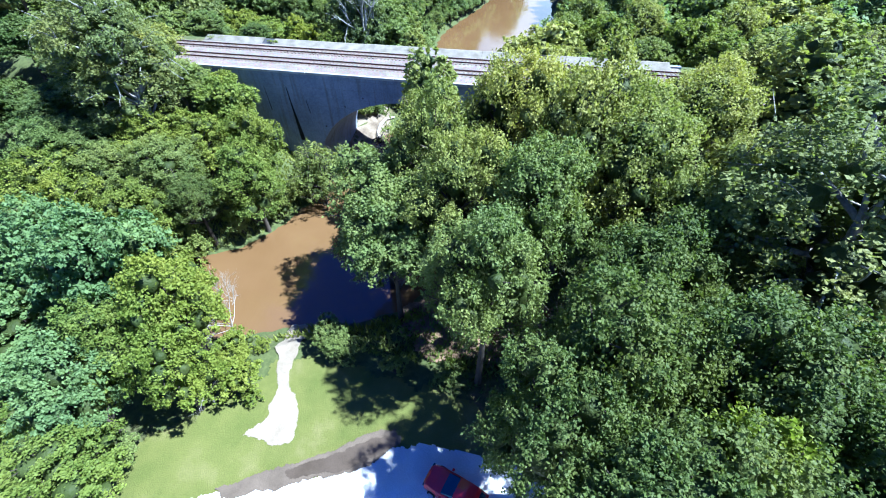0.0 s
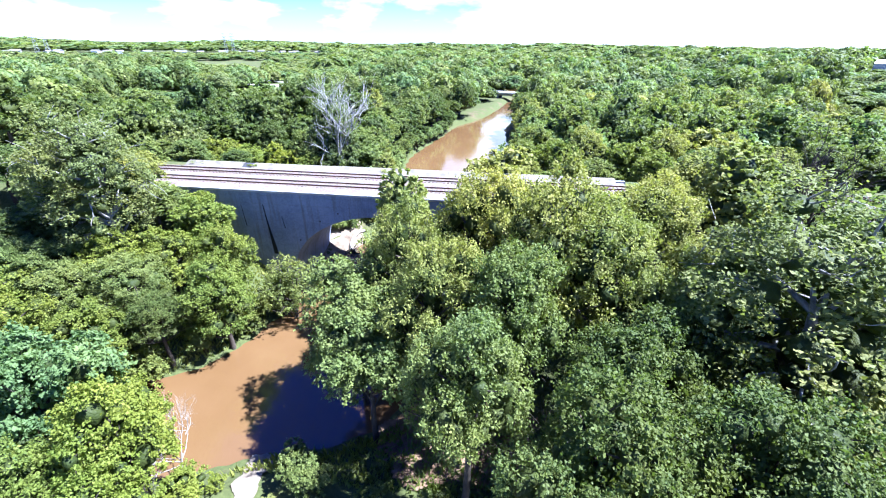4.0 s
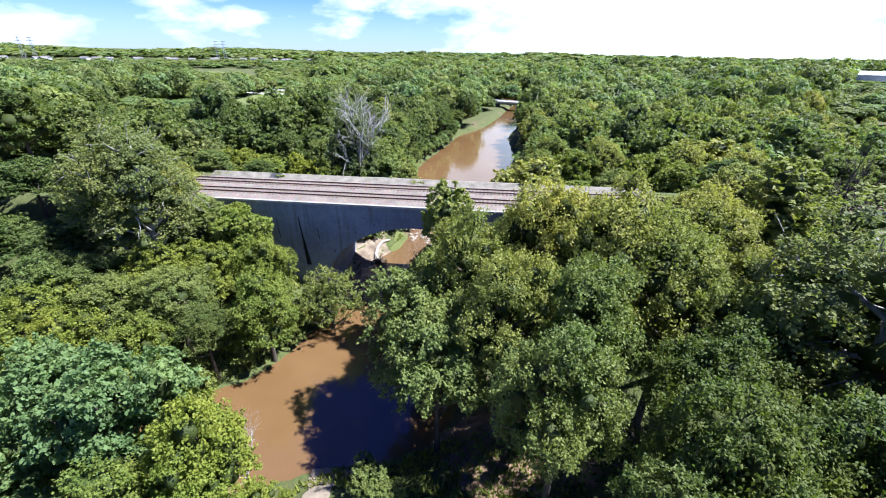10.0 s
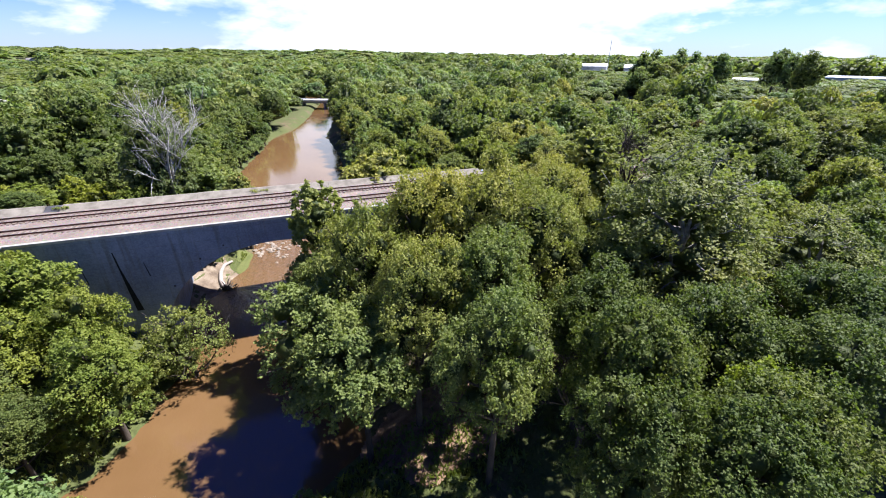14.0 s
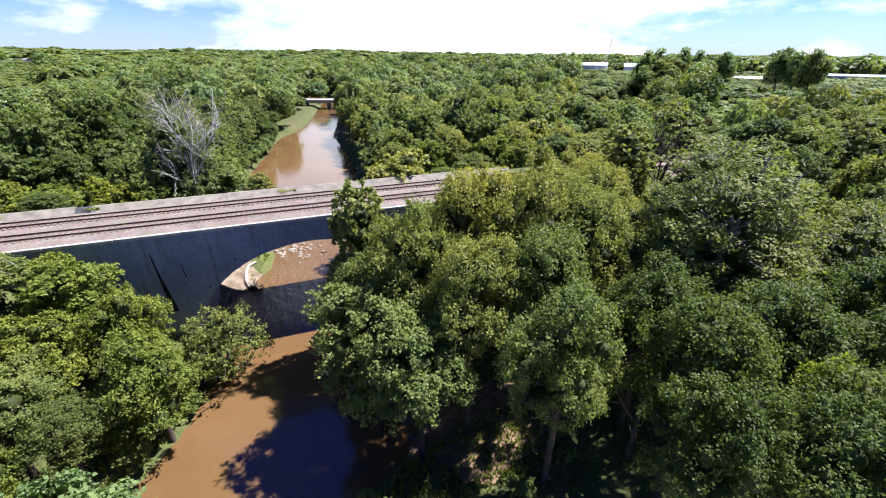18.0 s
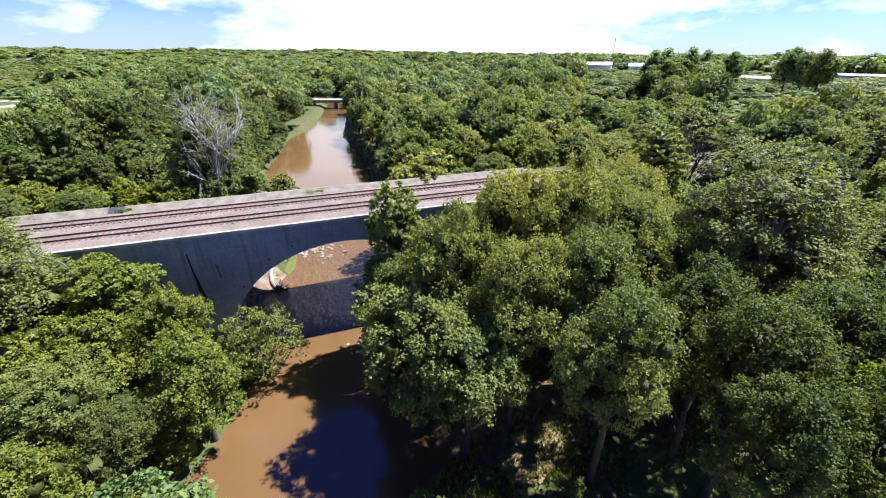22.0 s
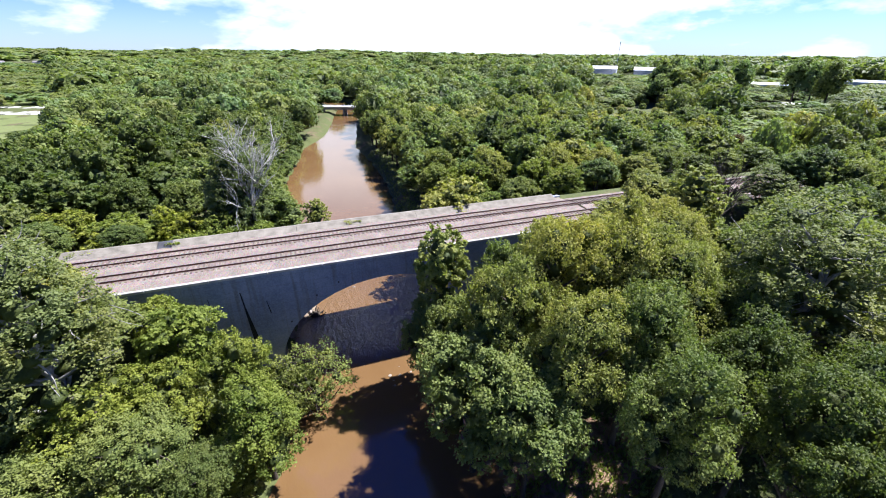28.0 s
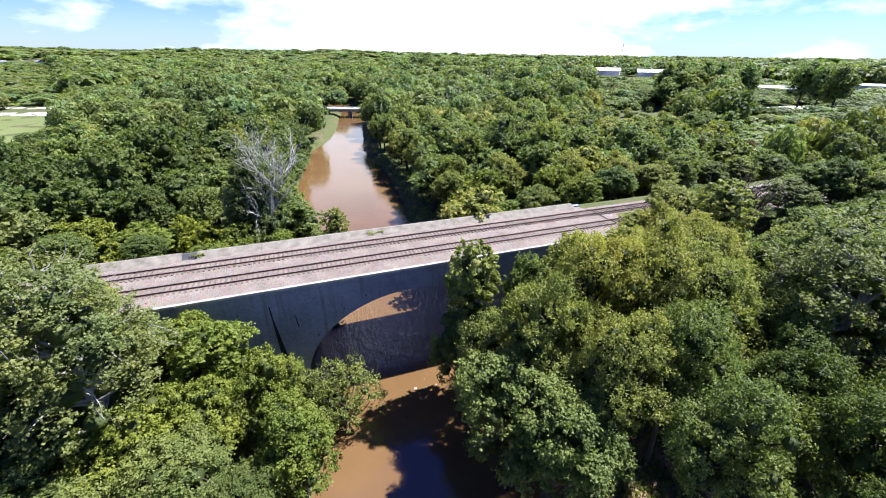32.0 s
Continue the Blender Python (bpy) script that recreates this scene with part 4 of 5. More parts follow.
TREES = [
    # west bank, below the bridge
    ("pale", 0, 8.6, -20.2, 27.4, 6.0), ("pale", 1, 2.2, -18.6, 25.0, 5.2), ("broad", 0, 14.0, -26.0, 13.0, 4.8), ("green_low", 0, 22.6, -23.8, 12.6, 4.3), ("green_low", 1, 20.6, -18.4, 14.2, 3.4),
    ("green_low", 1, 15.8, -15.4, 16.0, 4.2), ("green_low", 0, 15.0, -21.0, 13.8, 4.0), ("broad", 0, 9.0, -14.5, 17.0, 4.6), ("broad", 1, 8.5, -27.0, 12.6, 4.8),
    ("broad", 1, 1.0, -26.5, 14.5, 5.0), ("deep", 0, -3.0, -15.5, 18.5, 5.0), ("deep", 1, 18.2, -28.0, 10.2, 3.8), ("green_low", 1, 3.5, -31.0, 13.0, 4.6),
    ("green_low", 1, 13.5, -12.4, 15.6, 3.0), ("broad", 1, 4.0, -25.0, 13.6, 5.2), ("green_low", 1, 11.2, -23.0, 14.5, 4.4), ("deep", 1, -2.5, -21.0, 16.0, 5.0), ("broad", 0, -4, 9.5, 17.5, 3.6), ("deep", 0, 4.5, 10.5, 15.5, 3.4), ("green_low", 1, 11, 12.5, 12.5, 3.4), ("green_low", 0, 17.5, 13.5, 10.5, 3.0), ("twiggy", 0, 27.2, -16.6, 9.2, 4.8), ("shrub", 1, 25.6, -16.6, 6.0, 2.6), ("shrub", 0, 25.4, 10.2, 5.4, 2.2), ("shrub", 1, 23.2, 8.4, 5.2, 2.0), ("shrub", 0, 28.6, 14.0, 5.0, 2.0), ("shrub", 1, 22.6, 12.5, 6.5, 2.6), ("shrub", 0, 24.6, 7.0, 4.6, 1.5), ("shrub", 1, 26.2, 8.4, 4.4, 1.4), ("pale", 1, 19.6, 22.4, 25.0, 5.0), ("olive", 0, 6.4, -13.0, 21.2, 3.7), ("broad", 1, 0.5, -13.0, 20.5, 4.4), ("pale", 1, -2.0, -11.6, 20.5, 4.6), ("broad", 0, -9, -12.5, 19, 4.6), ("deep", 1, -10, -24, 17, 5.4), ("broad", 0, -16, -31, 16, 5.2), ("deep", 0, -20, -19, 18, 5.5), ("broad", 1, -30, -27, 17, 5.6),
    ("deep", 1, -13, -14, 21, 5.0), ("green_low", 0, -7, -33, 13, 5), ("broad", 0, -27, -38, 16, 5.4), ("shrub", 0, 24.6, -14.6, 5.0, 2.4), ("shrub", 1, 23.4, -20.8, 4.0, 2.2), ("shrub", 0, 20.5, -25.6, 4.0, 2.4), ("shrub", 1, 17.2, -30.2, 4.5, 2.6),
    # south-west bank, near the clearing
    ("yellow", 0, 29.3, -43.2, 15.2, 3.6), ("yellow", 1, 25.8, -40.8, 12.4, 3.4), ("blue", 0, 22.6, -41.8, 16.8, 5.0), ("blue", 1, 16.6, -40.4, 15.2, 5.0), ("green_low", 0, 13.6, -31.8, 11.0, 3.8), ("green_low", 1, 8.0, -33.4, 12.0, 4.0), ("green_low", 1, -3, -41, 13, 5), ("yellow", 1, 31.2, -47.2, 13.2, 3.0), ("yshrub", 1, 30.6, -41.4, 4.4, 2.2), ("yshrub", 0, 32.7, -41.0, 3.0, 1.5), ("yshrub", 0, 31.0, -45.4, 5.6, 2.8), ("yshrub", 1, 33.6, -45.0, 6.4, 2.4), ("green_low", 0, 26.4, -46.6, 13.0, 3.4),
    ("blue", 1, 26.8, -50.2, 13.0, 3.4), ("blue", 1, 10.0, -43.6, 11.0, 5.0), ("blue", 0, 15.5, -46.6, 9.5, 4.6), ("green_low", 1, 28.6, -53.8, 9.5, 3.6), ("green_low", 0, 19.0, -55.0, 10.0, 4.4), ("blue", 1, 4.0, -47.0, 11.5, 5.0),
    ("yshrub", 0, 24.6, -40.6, 5.0, 2.6), ("green_low", 1, 16.4, -41.6, 8.5, 3.4), ("shrub", 0, 28.5, -51.4, 4.5, 2.4), ("green_low", 0, 10, -52, 11, 4.6), ("broad", 1, -4, -52, 14, 5.4), ("deep", 1, -14, -56, 15, 5.4), ("green_low", 1, 2, -58, 12, 5),
    ("shrub", 0, 38.6, -39.6, 5.2, 2.3), ("shrub", 1, 40.6, -40.4, 4.6, 2.2), ("shrub", 0, 45.0, -40.8, 4.0, 2.2), ("shrub", 1, 49.5, -41.0, 4.0, 2.4), ("yshrub", 1, 34.6, -45.6, 3.4, 1.7),
    # east bank wood between the clearing and the bridge
    ("spire", 1, 31.0, 17.2, 14.4, 2.3), ("spire", 0, 42.6, -16.6, 21.6, 3.0), ("maple", 1, 40.8, -18.4, 13.0, 3.6), ("maple", 0, 41.0, -29.6, 15.8, 5.8), ("maple", 1, 43.6, -34.6, 15.6, 4.8), ("olive", 0, 45.6, -26.4, 22.0, 5.2), ("olive", 1, 51.0, -25.0, 24.0, 5.6), ("maple", 1, 42.0, -23.0, 15.5, 4.2),
    # deep kinds by the clearing: darker leaf colour stands in for shade and vignetting
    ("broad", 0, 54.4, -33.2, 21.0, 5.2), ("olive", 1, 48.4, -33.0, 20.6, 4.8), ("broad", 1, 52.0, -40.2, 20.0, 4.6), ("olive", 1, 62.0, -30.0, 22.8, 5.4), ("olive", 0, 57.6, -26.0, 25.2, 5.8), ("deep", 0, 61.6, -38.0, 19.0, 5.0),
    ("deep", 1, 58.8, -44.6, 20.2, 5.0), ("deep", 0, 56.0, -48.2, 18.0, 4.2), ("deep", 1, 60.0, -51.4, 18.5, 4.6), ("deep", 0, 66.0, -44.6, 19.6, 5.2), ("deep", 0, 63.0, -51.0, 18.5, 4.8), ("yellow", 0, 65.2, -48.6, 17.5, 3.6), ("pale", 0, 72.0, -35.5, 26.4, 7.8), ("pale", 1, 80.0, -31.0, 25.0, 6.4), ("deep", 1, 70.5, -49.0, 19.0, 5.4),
    ("olive", 1, 66.8, -25.0, 23.4, 5.4), ("broad", 0, 67.0, -33.0, 20.0, 4.8), ("olive", 0, 63.0, -18.0, 20.5, 4.8), ("olive", 1, 56.0, -17.0, 21.0, 4.6), ("broad", 0, 50.0, -17.0, 18.0, 4.2), ("olive", 1, 75.0, -12.6, 22.8, 4.6), ("broad", 1, 81.5, -12.0, 22.2, 4.4), ("olive", 0, 69.5, -12.6, 19.5, 4.2), ("olive", 0, 78.4, -14.2, 22.2, 4.2), ("broad", 0, 87.0, -12.4, 18.0, 4.4), ("broad", 0, 78.0, -18.6, 19.5, 4.4), ("broad", 0, 94.5, -11.8, 17.6, 4.0), ("deep", 1, 108, -14, 24.5, 5), ("broad", 1, 116, -15, 25, 5), ("deep", 0, 104, -21, 21, 5.4), ("broad", 0, 126, -14, 25.5, 5), ("olive", 1, 113, -26, 21, 5.6), ("deep", 1, 122, -24, 21, 5.6), ("broad", 1, 103, -33, 20, 5.6), ("deep", 0, 94, -38, 20, 5.6), ("deep", 1, 98, -48, 19, 5.6), ("broad", 0, 87, -50, 19, 5.6), ("spire", 1, 74.0, -19.8, 25.6, 3.4), ("olive", 0, 70.0, -15.5, 21.6, 3.6), ("pale", 1, 100.5, -12.6, 21.5, 4.2), ("broad", 0, 106, -12.0, 23.5, 5.0), ("olive", 0, 135, -14, 26, 5), ("broad", 1, 145, -14.5, 26, 5.4), ("pale", 0, 84.0, -13.0, 19.8, 3.4),
    ("broad", 0, 79.5, -24.0, 19.0, 5.0), ("pale", 1, 84.0, -40.0, 21.0, 5.8), ("broad", 1, 88.0, -21.0, 18.5, 5.2), ("deep", 0, 78.0, -45.0, 19.0, 5.6), ("broad", 0, 90.0, -30.0, 20.0, 5.6), ("deep", 1, 88.0, -41.0, 19.5, 5.6), ("blue", 1, 98.0, -26.0, 18.5, 5.6),
    ("shrub", 1, 50.0, -13.5, 6.0, 2.6), ("shrub", 0, 52.5, -13.0, 7.0, 3.0), ("yellow", 0, 57.0, -12.6, 14.0, 3.0), ("yshrub", 0, 66.0, -12.0, 13.0, 2.8),
]
# close behind the bridge
TREES += [("green_low", 0, -7, 22.5, 15, 5.2), ("green_low", 1, 2.5, 18, 15, 5.4), ("yellow", 1, 9.5, 18.5, 15.5, 4.6), ("green_low", 1, 16.0, 17, 13.5, 4.4), ("green_low", 0, 22.0, 17.0, 11.5, 3.8), ("deep", 1, -1, 33, 17, 5.4), ("broad", 0, 8, 33, 16, 5.2), ("broad", 0, 57.4, 30, 15.5, 4.9), ("green_low", 1, 64, 25, 16.5, 5.4), ("broad", 0, 61, 37, 17.5, 5.5), ("olive", 1, 71, 29, 18.5, 5.4), ("green_low", 0, 76, 19, 18.0, 5.2), ("olive", 1, 84, 22, 19.5, 5.4), ("olive", 0, 92, 18, 20, 5.4), ("olive", 0, 58.5, 19, 13.5, 4.3), ("broad", 1, 69, 13, 16, 4.6), ("green_low", 0, 78, 10.5, 18, 4.4), ("broad", 1, 86, 10.5, 19, 4.8), ("olive", 0, 95, 10, 19.5, 4.8), ("green_low", 1, 62.5, 11, 14.0, 3.9), ("broad", 0, 103, 11, 20, 4.8), ("broad", 1, -6, 12, 15, 4)]
TREES += [(("broad", "pale", "olive")[i % 3], i % 2, 98 + 5.6 * i, -17.8 + (i % 2) * 2.4, (18.6 if i < 2 else 24.0) + 0.15 * i, 5.4) for i in range(12)]
TREES += [("broad", 0, -21, -15.5, 21.5, 5.2)]
_rng = random.Random(11)
for key, variant, x, y, top, rad in TREES:
    rad *= 0.9 if key in ("broad", "olive", "deep") else 1.0
    plant(key, variant, x, y, top, rad, _rng.uniform(0, 360), "shrub" if key in ("shrub", "yshrub") else "tree")


def bare_tree(seed, x, y, h, r, bark, label, lean=(0, 0), depth=3, thick=1.0):
    root = empty("dead_tree", Matrix.Translation((x, y, seat(x, y))), label=label, category="tree")
    for nm, me in bare_meshes(seed, h, r, bark, lean, depth, thick):
        link(nm, me, root)
    return root


bare_tree(3, 28.4, -40.0, 10.0, 3.4, M_DEAD, "bleached leafless dead tree at the water's edge", (0.9, 0.8), 4, 0.55)
bare_tree(8, 24.6, -46.2, 8.5, 3.0, M_DEAD, "grey bare branches rising through the bushes", (0, 0), 3, 0.6)
bare_tree(14, 32.0, -46.6, 6.0, 2.2, M_DEAD, "grey fallen bare branches over the bushes", (0, 0), 3, 0.5)
bare_tree(29, 20.6, 20.5, 31.0, 4.6, M_WHITEBARK, "large half-dead tree with white bare limbs", (0, 0), 3, 0.75)
bare_tree(25, 75.0, -35.6, 17.5, 2.6, M_BIRCH, "white bare limbs of a dying tree")
bare_tree(26, 59.8, -40.6, 17.0, 2.8, M_BARK, "grey bare branches inside the wood")
bare_tree(31, 142, 80, 19.0, 5.0, M_DEAD, "grey leafless tree among the green woods")
bare_tree(32, 128, 62, 17.0, 4.0, M_DEAD, "grey leafless tree among the green woods")
bare_tree(33, 118, 26, 15.0, 3.5, M_DEAD, "grey leafless tree among the green woods")
bare_tree(27, 83.5, -16.6, 18.0, 3.0, M_BARK, "brown bare branches at the wood's edge")

# ---- clearings ----
def low_wood(x, y):
    """Share of full height by sector from the camera, fitted to show or hide fields and yards."""
    dx, dy = x - 38, y + 54
    az, r = math.degrees(math.atan2(dx, dy)), math.hypot(dx, dy)
    for lo, hi, near, far, share in LOW:
        if lo < az < hi and near < r < far:
            return share
    return 1.0


LOW = [(0.2, 7.6, 196, 292, 0.5), (52, 72, 130, 520, 0.36), (-19, -12, 200, 330, 0.6), (37, 47, 200, 640, 0.42), (-45, -24.5, 138, 300, 0.36), (-45, -20, 95, 138, 1.1), (-54, -22, 420, 1050, 0.4), (-36, -17, 110, 420, 0.78), (12, 30, 480, 700, 0.6)]


def clearing(x, y):
    """Open fields, yards and roads in the distance."""
    for poly in CLEAR:
        if inside(poly, np.array(x), np.array(y)):
            return True
    return False


CLEAR = [[(-92, 318), (-98, 285), (-86, 235), (-70, 150), (-104, 142), (-140, 232), (-158, 345)], [(-62, 318), (-58, 400), (-85, 484), (-128, 484), (-112, 400), (-98, 325)], [(236, 88), (262, 72), (322, 104), (324, 122), (272, 120)], [(340, 330), (470, 310), (500, 420), (370, 430)],
         [(430, 90), (570, 100), (570, 190), (440, 190)], [(235, 390), (275, 390), (275, 430), (235, 430)], [(-420, 430), (-220, 350), (-220, 420), (-330, 620), (-420, 580)], [(-1000, 560), (-640, 520), (-330, 850), (-380, 1020), (-900, 900)], [(300, 440), (390, 420), (400, 480), (310, 490)]]


# ---- middle-distance trees ----
MID = [tree_meshes(300 + i, 14, 4.6, 1.6, 330, 12, 0.42, m, M_BARK, limbs=2, lobes=18, up=0.4, wild=0.5, solid=0.66, kite=False, lo=0.22, hi=0.42) for i, m in enumerate((M_GREEN, M_DEEP, M_OLIVE, M_POPLAR, M_GREEN, M_DEEP, M_PALE, M_RUST))]
MIDLABEL = ["mid-green tree", "dark green tree", "olive-green tree", "mid-green tree", "mid-green tree", "dark green tree", "sparse greyish tree", "rust-tinged tree"]
SHAPE = {"placed": []}


def free_spot(x, y, gap):
    for px, py in SHAPE["placed"]:
        if (px - x) ** 2 + (py - y) ** 2 < gap * gap:
            return False
    return True


def wooded(x, y):
    """Where the continuous wood stands."""
    if -9.4 < y + 3.1 < 9.4 and -200 < x < 340:
        return False
    if float(river_dist(np.array(x), np.array(y))) < 0.9:
        return False
    if 150 < y < 226 and (-8 if y < 170 else -12.5) < x - 44 - (y - 160) * 0.2 < 1.5:
        return False
    if 14 < x < 84 and 222 < y + 0.39 * (x - 58) < 260:
        return False
    return True


OVERFLOW = []


def mid_tree(k, x, y, top, rad, turn):
    trunk, crown = MID[k]
    rad = min(rad, 0.55 * (top - seat(x, y)))
    if rad < 1.2:
        return
    if len(SHAPE["placed"]) > len(TREES) + 236:
        OVERFLOW.append((k, x, y, top, rad, turn))
        SHAPE["placed"].append((x, y))
        return
    g = seat(x, y)
    root = empty("tree", Matrix.Translation((x, y, g)) @ Matrix.Rotation(radians(turn), 4, "Z") @ Matrix.Diagonal((rad / 4.6, rad / 4.6, (top - g) / 14, 1)), label=MIDLABEL[k] + " in the wood beyond the bridge", category="tree", group="trees of the wood")
    link("trunk", trunk, root)
    link("crown", crown, root)
    SHAPE["placed"].append((x, y))


# river edge and bridge flanks, upstream
SHAPE["placed"] += [(t[2], t[3]) for t in TREES]
for k, x, y, top, rad in [(6, 17.0, 24.5, 22, 5.6), (5, 64, 46, 15, 4.6), (3, 103, 10, 17, 4), (1, 112, 11, 18, 4.4), (0, 122, 11, 18, 4.4), (5, 132, 11, 18, 4.4), (0, -15, 13, 16, 4), (5, -26, 12, 17, 4.4)]:
    mid_tree(k, x, y, top, rad, k * 77 + x * 13)
mid_tree(7, 160, 36, 15.5, 3.0, 20)
mid_tree(7, 2, 18.0, 13.0, 2.4, 50)
_rng = random.Random(31)
for x, y, top in ((25.5, 27, 11.5), (23.5, 33, 13), (22.6, 39.5, 13), (21.4, 46, 14), (20.4, 53, 14), (19.4, 60, 14.5), (19.2, 67, 14), (19.4, 74, 15), (21, 81, 14), (22.8, 88, 15), (24, 95, 15), (25, 102, 15), (26.4, 109, 15), (27.2, 116, 15), (26.5, 123, 13), (27.5, 130, 11), (31.5, 139, 7),
                  (57.7, 44, 12), (59.3, 52, 13), (60.5, 60, 14), (61.1, 68, 14), (61.1, 76, 14), (61.1, 84, 15), (61.3, 92, 15), (61.3, 100, 15), (60.9, 108, 15), (60.3, 116, 15), (60.2, 124, 11.5), (61.4, 132, 10), (63.6, 140, 9.5), (65.8, 148, 9.5)):
    mid_tree(_rng.choice((0, 3, 2, 0, 4) if x > 45 else (0, 1, 5, 0, 4)), x + (1.2 if x > 45 else -1.4), y, top + _rng.uniform(0.5, 4.0), _rng.uniform(4.8, 6.0), _rng.uniform(0, 360))
    if x < 45 and y < 135:
        mid_tree(_rng.choice((0, 1, 3)), x + 2.8 + _rng.uniform(-0.5, 0.5), y + 1.5, _rng.uniform(5.5, 8.0), _rng.uniform(2.4, 3.2), _rng.uniform(0, 360))
        mid_tree(_rng.choice((0, 1, 3)), x + 2.8 + _rng.uniform(-0.5, 0.5), y + 5.0, _rng.uniform(4.5, 6.5), _rng.uniform(2.2, 2.8), _rng.uniform(0, 360))
_rng = random.Random(23)
spots = []
while len(spots) < 6500:
    y = 7 + 150 * _rng.random() ** 1.1
    half = 30 + 0.95 * (y + 55)
    spots.append((y, 40 + _rng.uniform(-1, 1) * half + 0.12 * y))
for y, x in sorted(spots, key=lambda q: q[0] + 0.25 * abs(q[1] - 45)):
    if len(SHAPE["placed"]) < len(TREES) + 760 and wooded(x, y) and free_spot(x, y, 8.6):
        st = noise.noise(Vector((x * 0.018, y * 0.018, 8.7))) * 1.6
        hh = _rng.gauss(17.5, 2.0) + 3.5 * st
        mix_of = (5, 8, 0.6, 1.0, 4, 8, 1.0, 0.04) if x < 40 else (5, 1.2, 4, 2, 4, 1.2, 0.8, 0.08) if st < 0.1 else (4, 1.0, 2, 7, 3, 1.0, 2.0, 0.08)
        if clearing(x, y):
            continue
        mid_tree(_rng.choices(range(8), mix_of)[0], x, y, seat(x, y) + max(8, hh - 2.5) * low_wood(x, y), _rng.uniform(5.4, 7.6), _rng.uniform(0, 360))

for x, y in [(_rng.uniform(96, 215), _rng.uniform(-62, 30)) for _ in range(900)] + [(_rng.uniform(-150, -28), _rng.uniform(-62, 30)) for _ in range(700)]:
    if not -13.5 < y < 7.5 and float(river_dist(np.array(x), np.array(y))) > 1.5 and free_spot(x, y, 7.0):
        mid_tree(_rng.choice((0, 1, 2, 3, 5)), x, y, _rng.gauss(18.5, 2.2) + (4 if x > 150 and y > -40 else 0), _rng.uniform(4.8, 6.0), _rng.uniform(0, 360))


def far_crown(rng, cards, size, nl):
    """A whole distant crown of unit height: big leafy sprays over a core coloured dark for inner shade."""
    lob = crown_lobes(rng, 1.0, 0.5, 0.05, nl, 0.24, 0.46)
    p, out = skin(rng, lob, cards, -0.35)
    nrm = out + rng.normal(size=p.shape) * 0.42
    nrm[:, 2] += 0.25
    v, f = blades(rng, p, nrm, size, False)
    d, fc = ICO[2]
    mid = np.array([0, 0, 0.45])
    reach = (d @ (lob[:, :3] - mid).T) + lob[None, :, 3]
    return v, f, mid + d * (reach.max(1) * 0.68)[:, None], fc


def grove(name, spots, protos, mats, label):
    """Many crowns as one mass. spots: x, y, ground, height, width, turn, crown, material."""
    vs, fs, ids, o = [], [], [], 0
    for x, y, g, hgt, w, a, pick, mat in spots:
        v, f, cv, cf = protos[pick]
        q = np.concatenate([v, cv]) * np.array([w, w, hgt])
        c, sn = math.cos(a), math.sin(a)
        vs.append(np.stack([q[:, 0] * c - q[:, 1] * sn + x, q[:, 0] * sn + q[:, 1] * c + y, q[:, 2] + g], 1))
        fs += [f + o, cf + o + len(v)]
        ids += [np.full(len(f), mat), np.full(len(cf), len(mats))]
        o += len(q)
    me = mesh_np(name, np.concatenate(vs), np.concatenate(fs), list(mats) + [M_INNERSHADE], idx=np.concatenate(ids))
    return tagged(link(name, me), label, "woods", kind="stuff")


def stand(x, y):
    """Slow change from one stand of trees to the next, -1 to 1."""
    return noise.noise(Vector((x * 0.012, y * 0.012, 3.1))) * 1.6


def joined_wood():
    """The farther trees of the middle distance, as one mass."""
    rng = np.random.default_rng(5)
    protos = [far_crown(rng, 1300, 0.066, 20) for _ in range(7)]
    spots = [(x, y, seat(x, y), top - seat(x, y), rad * 2, radians(turn), int(rng.integers(7)), k) for k, x, y, top, rad, turn in OVERFLOW]
    grove("woodland", spots, protos, [c.materials[0] for _, c in MID], "dense mixed green woodland along the upper river")


joined_wood()


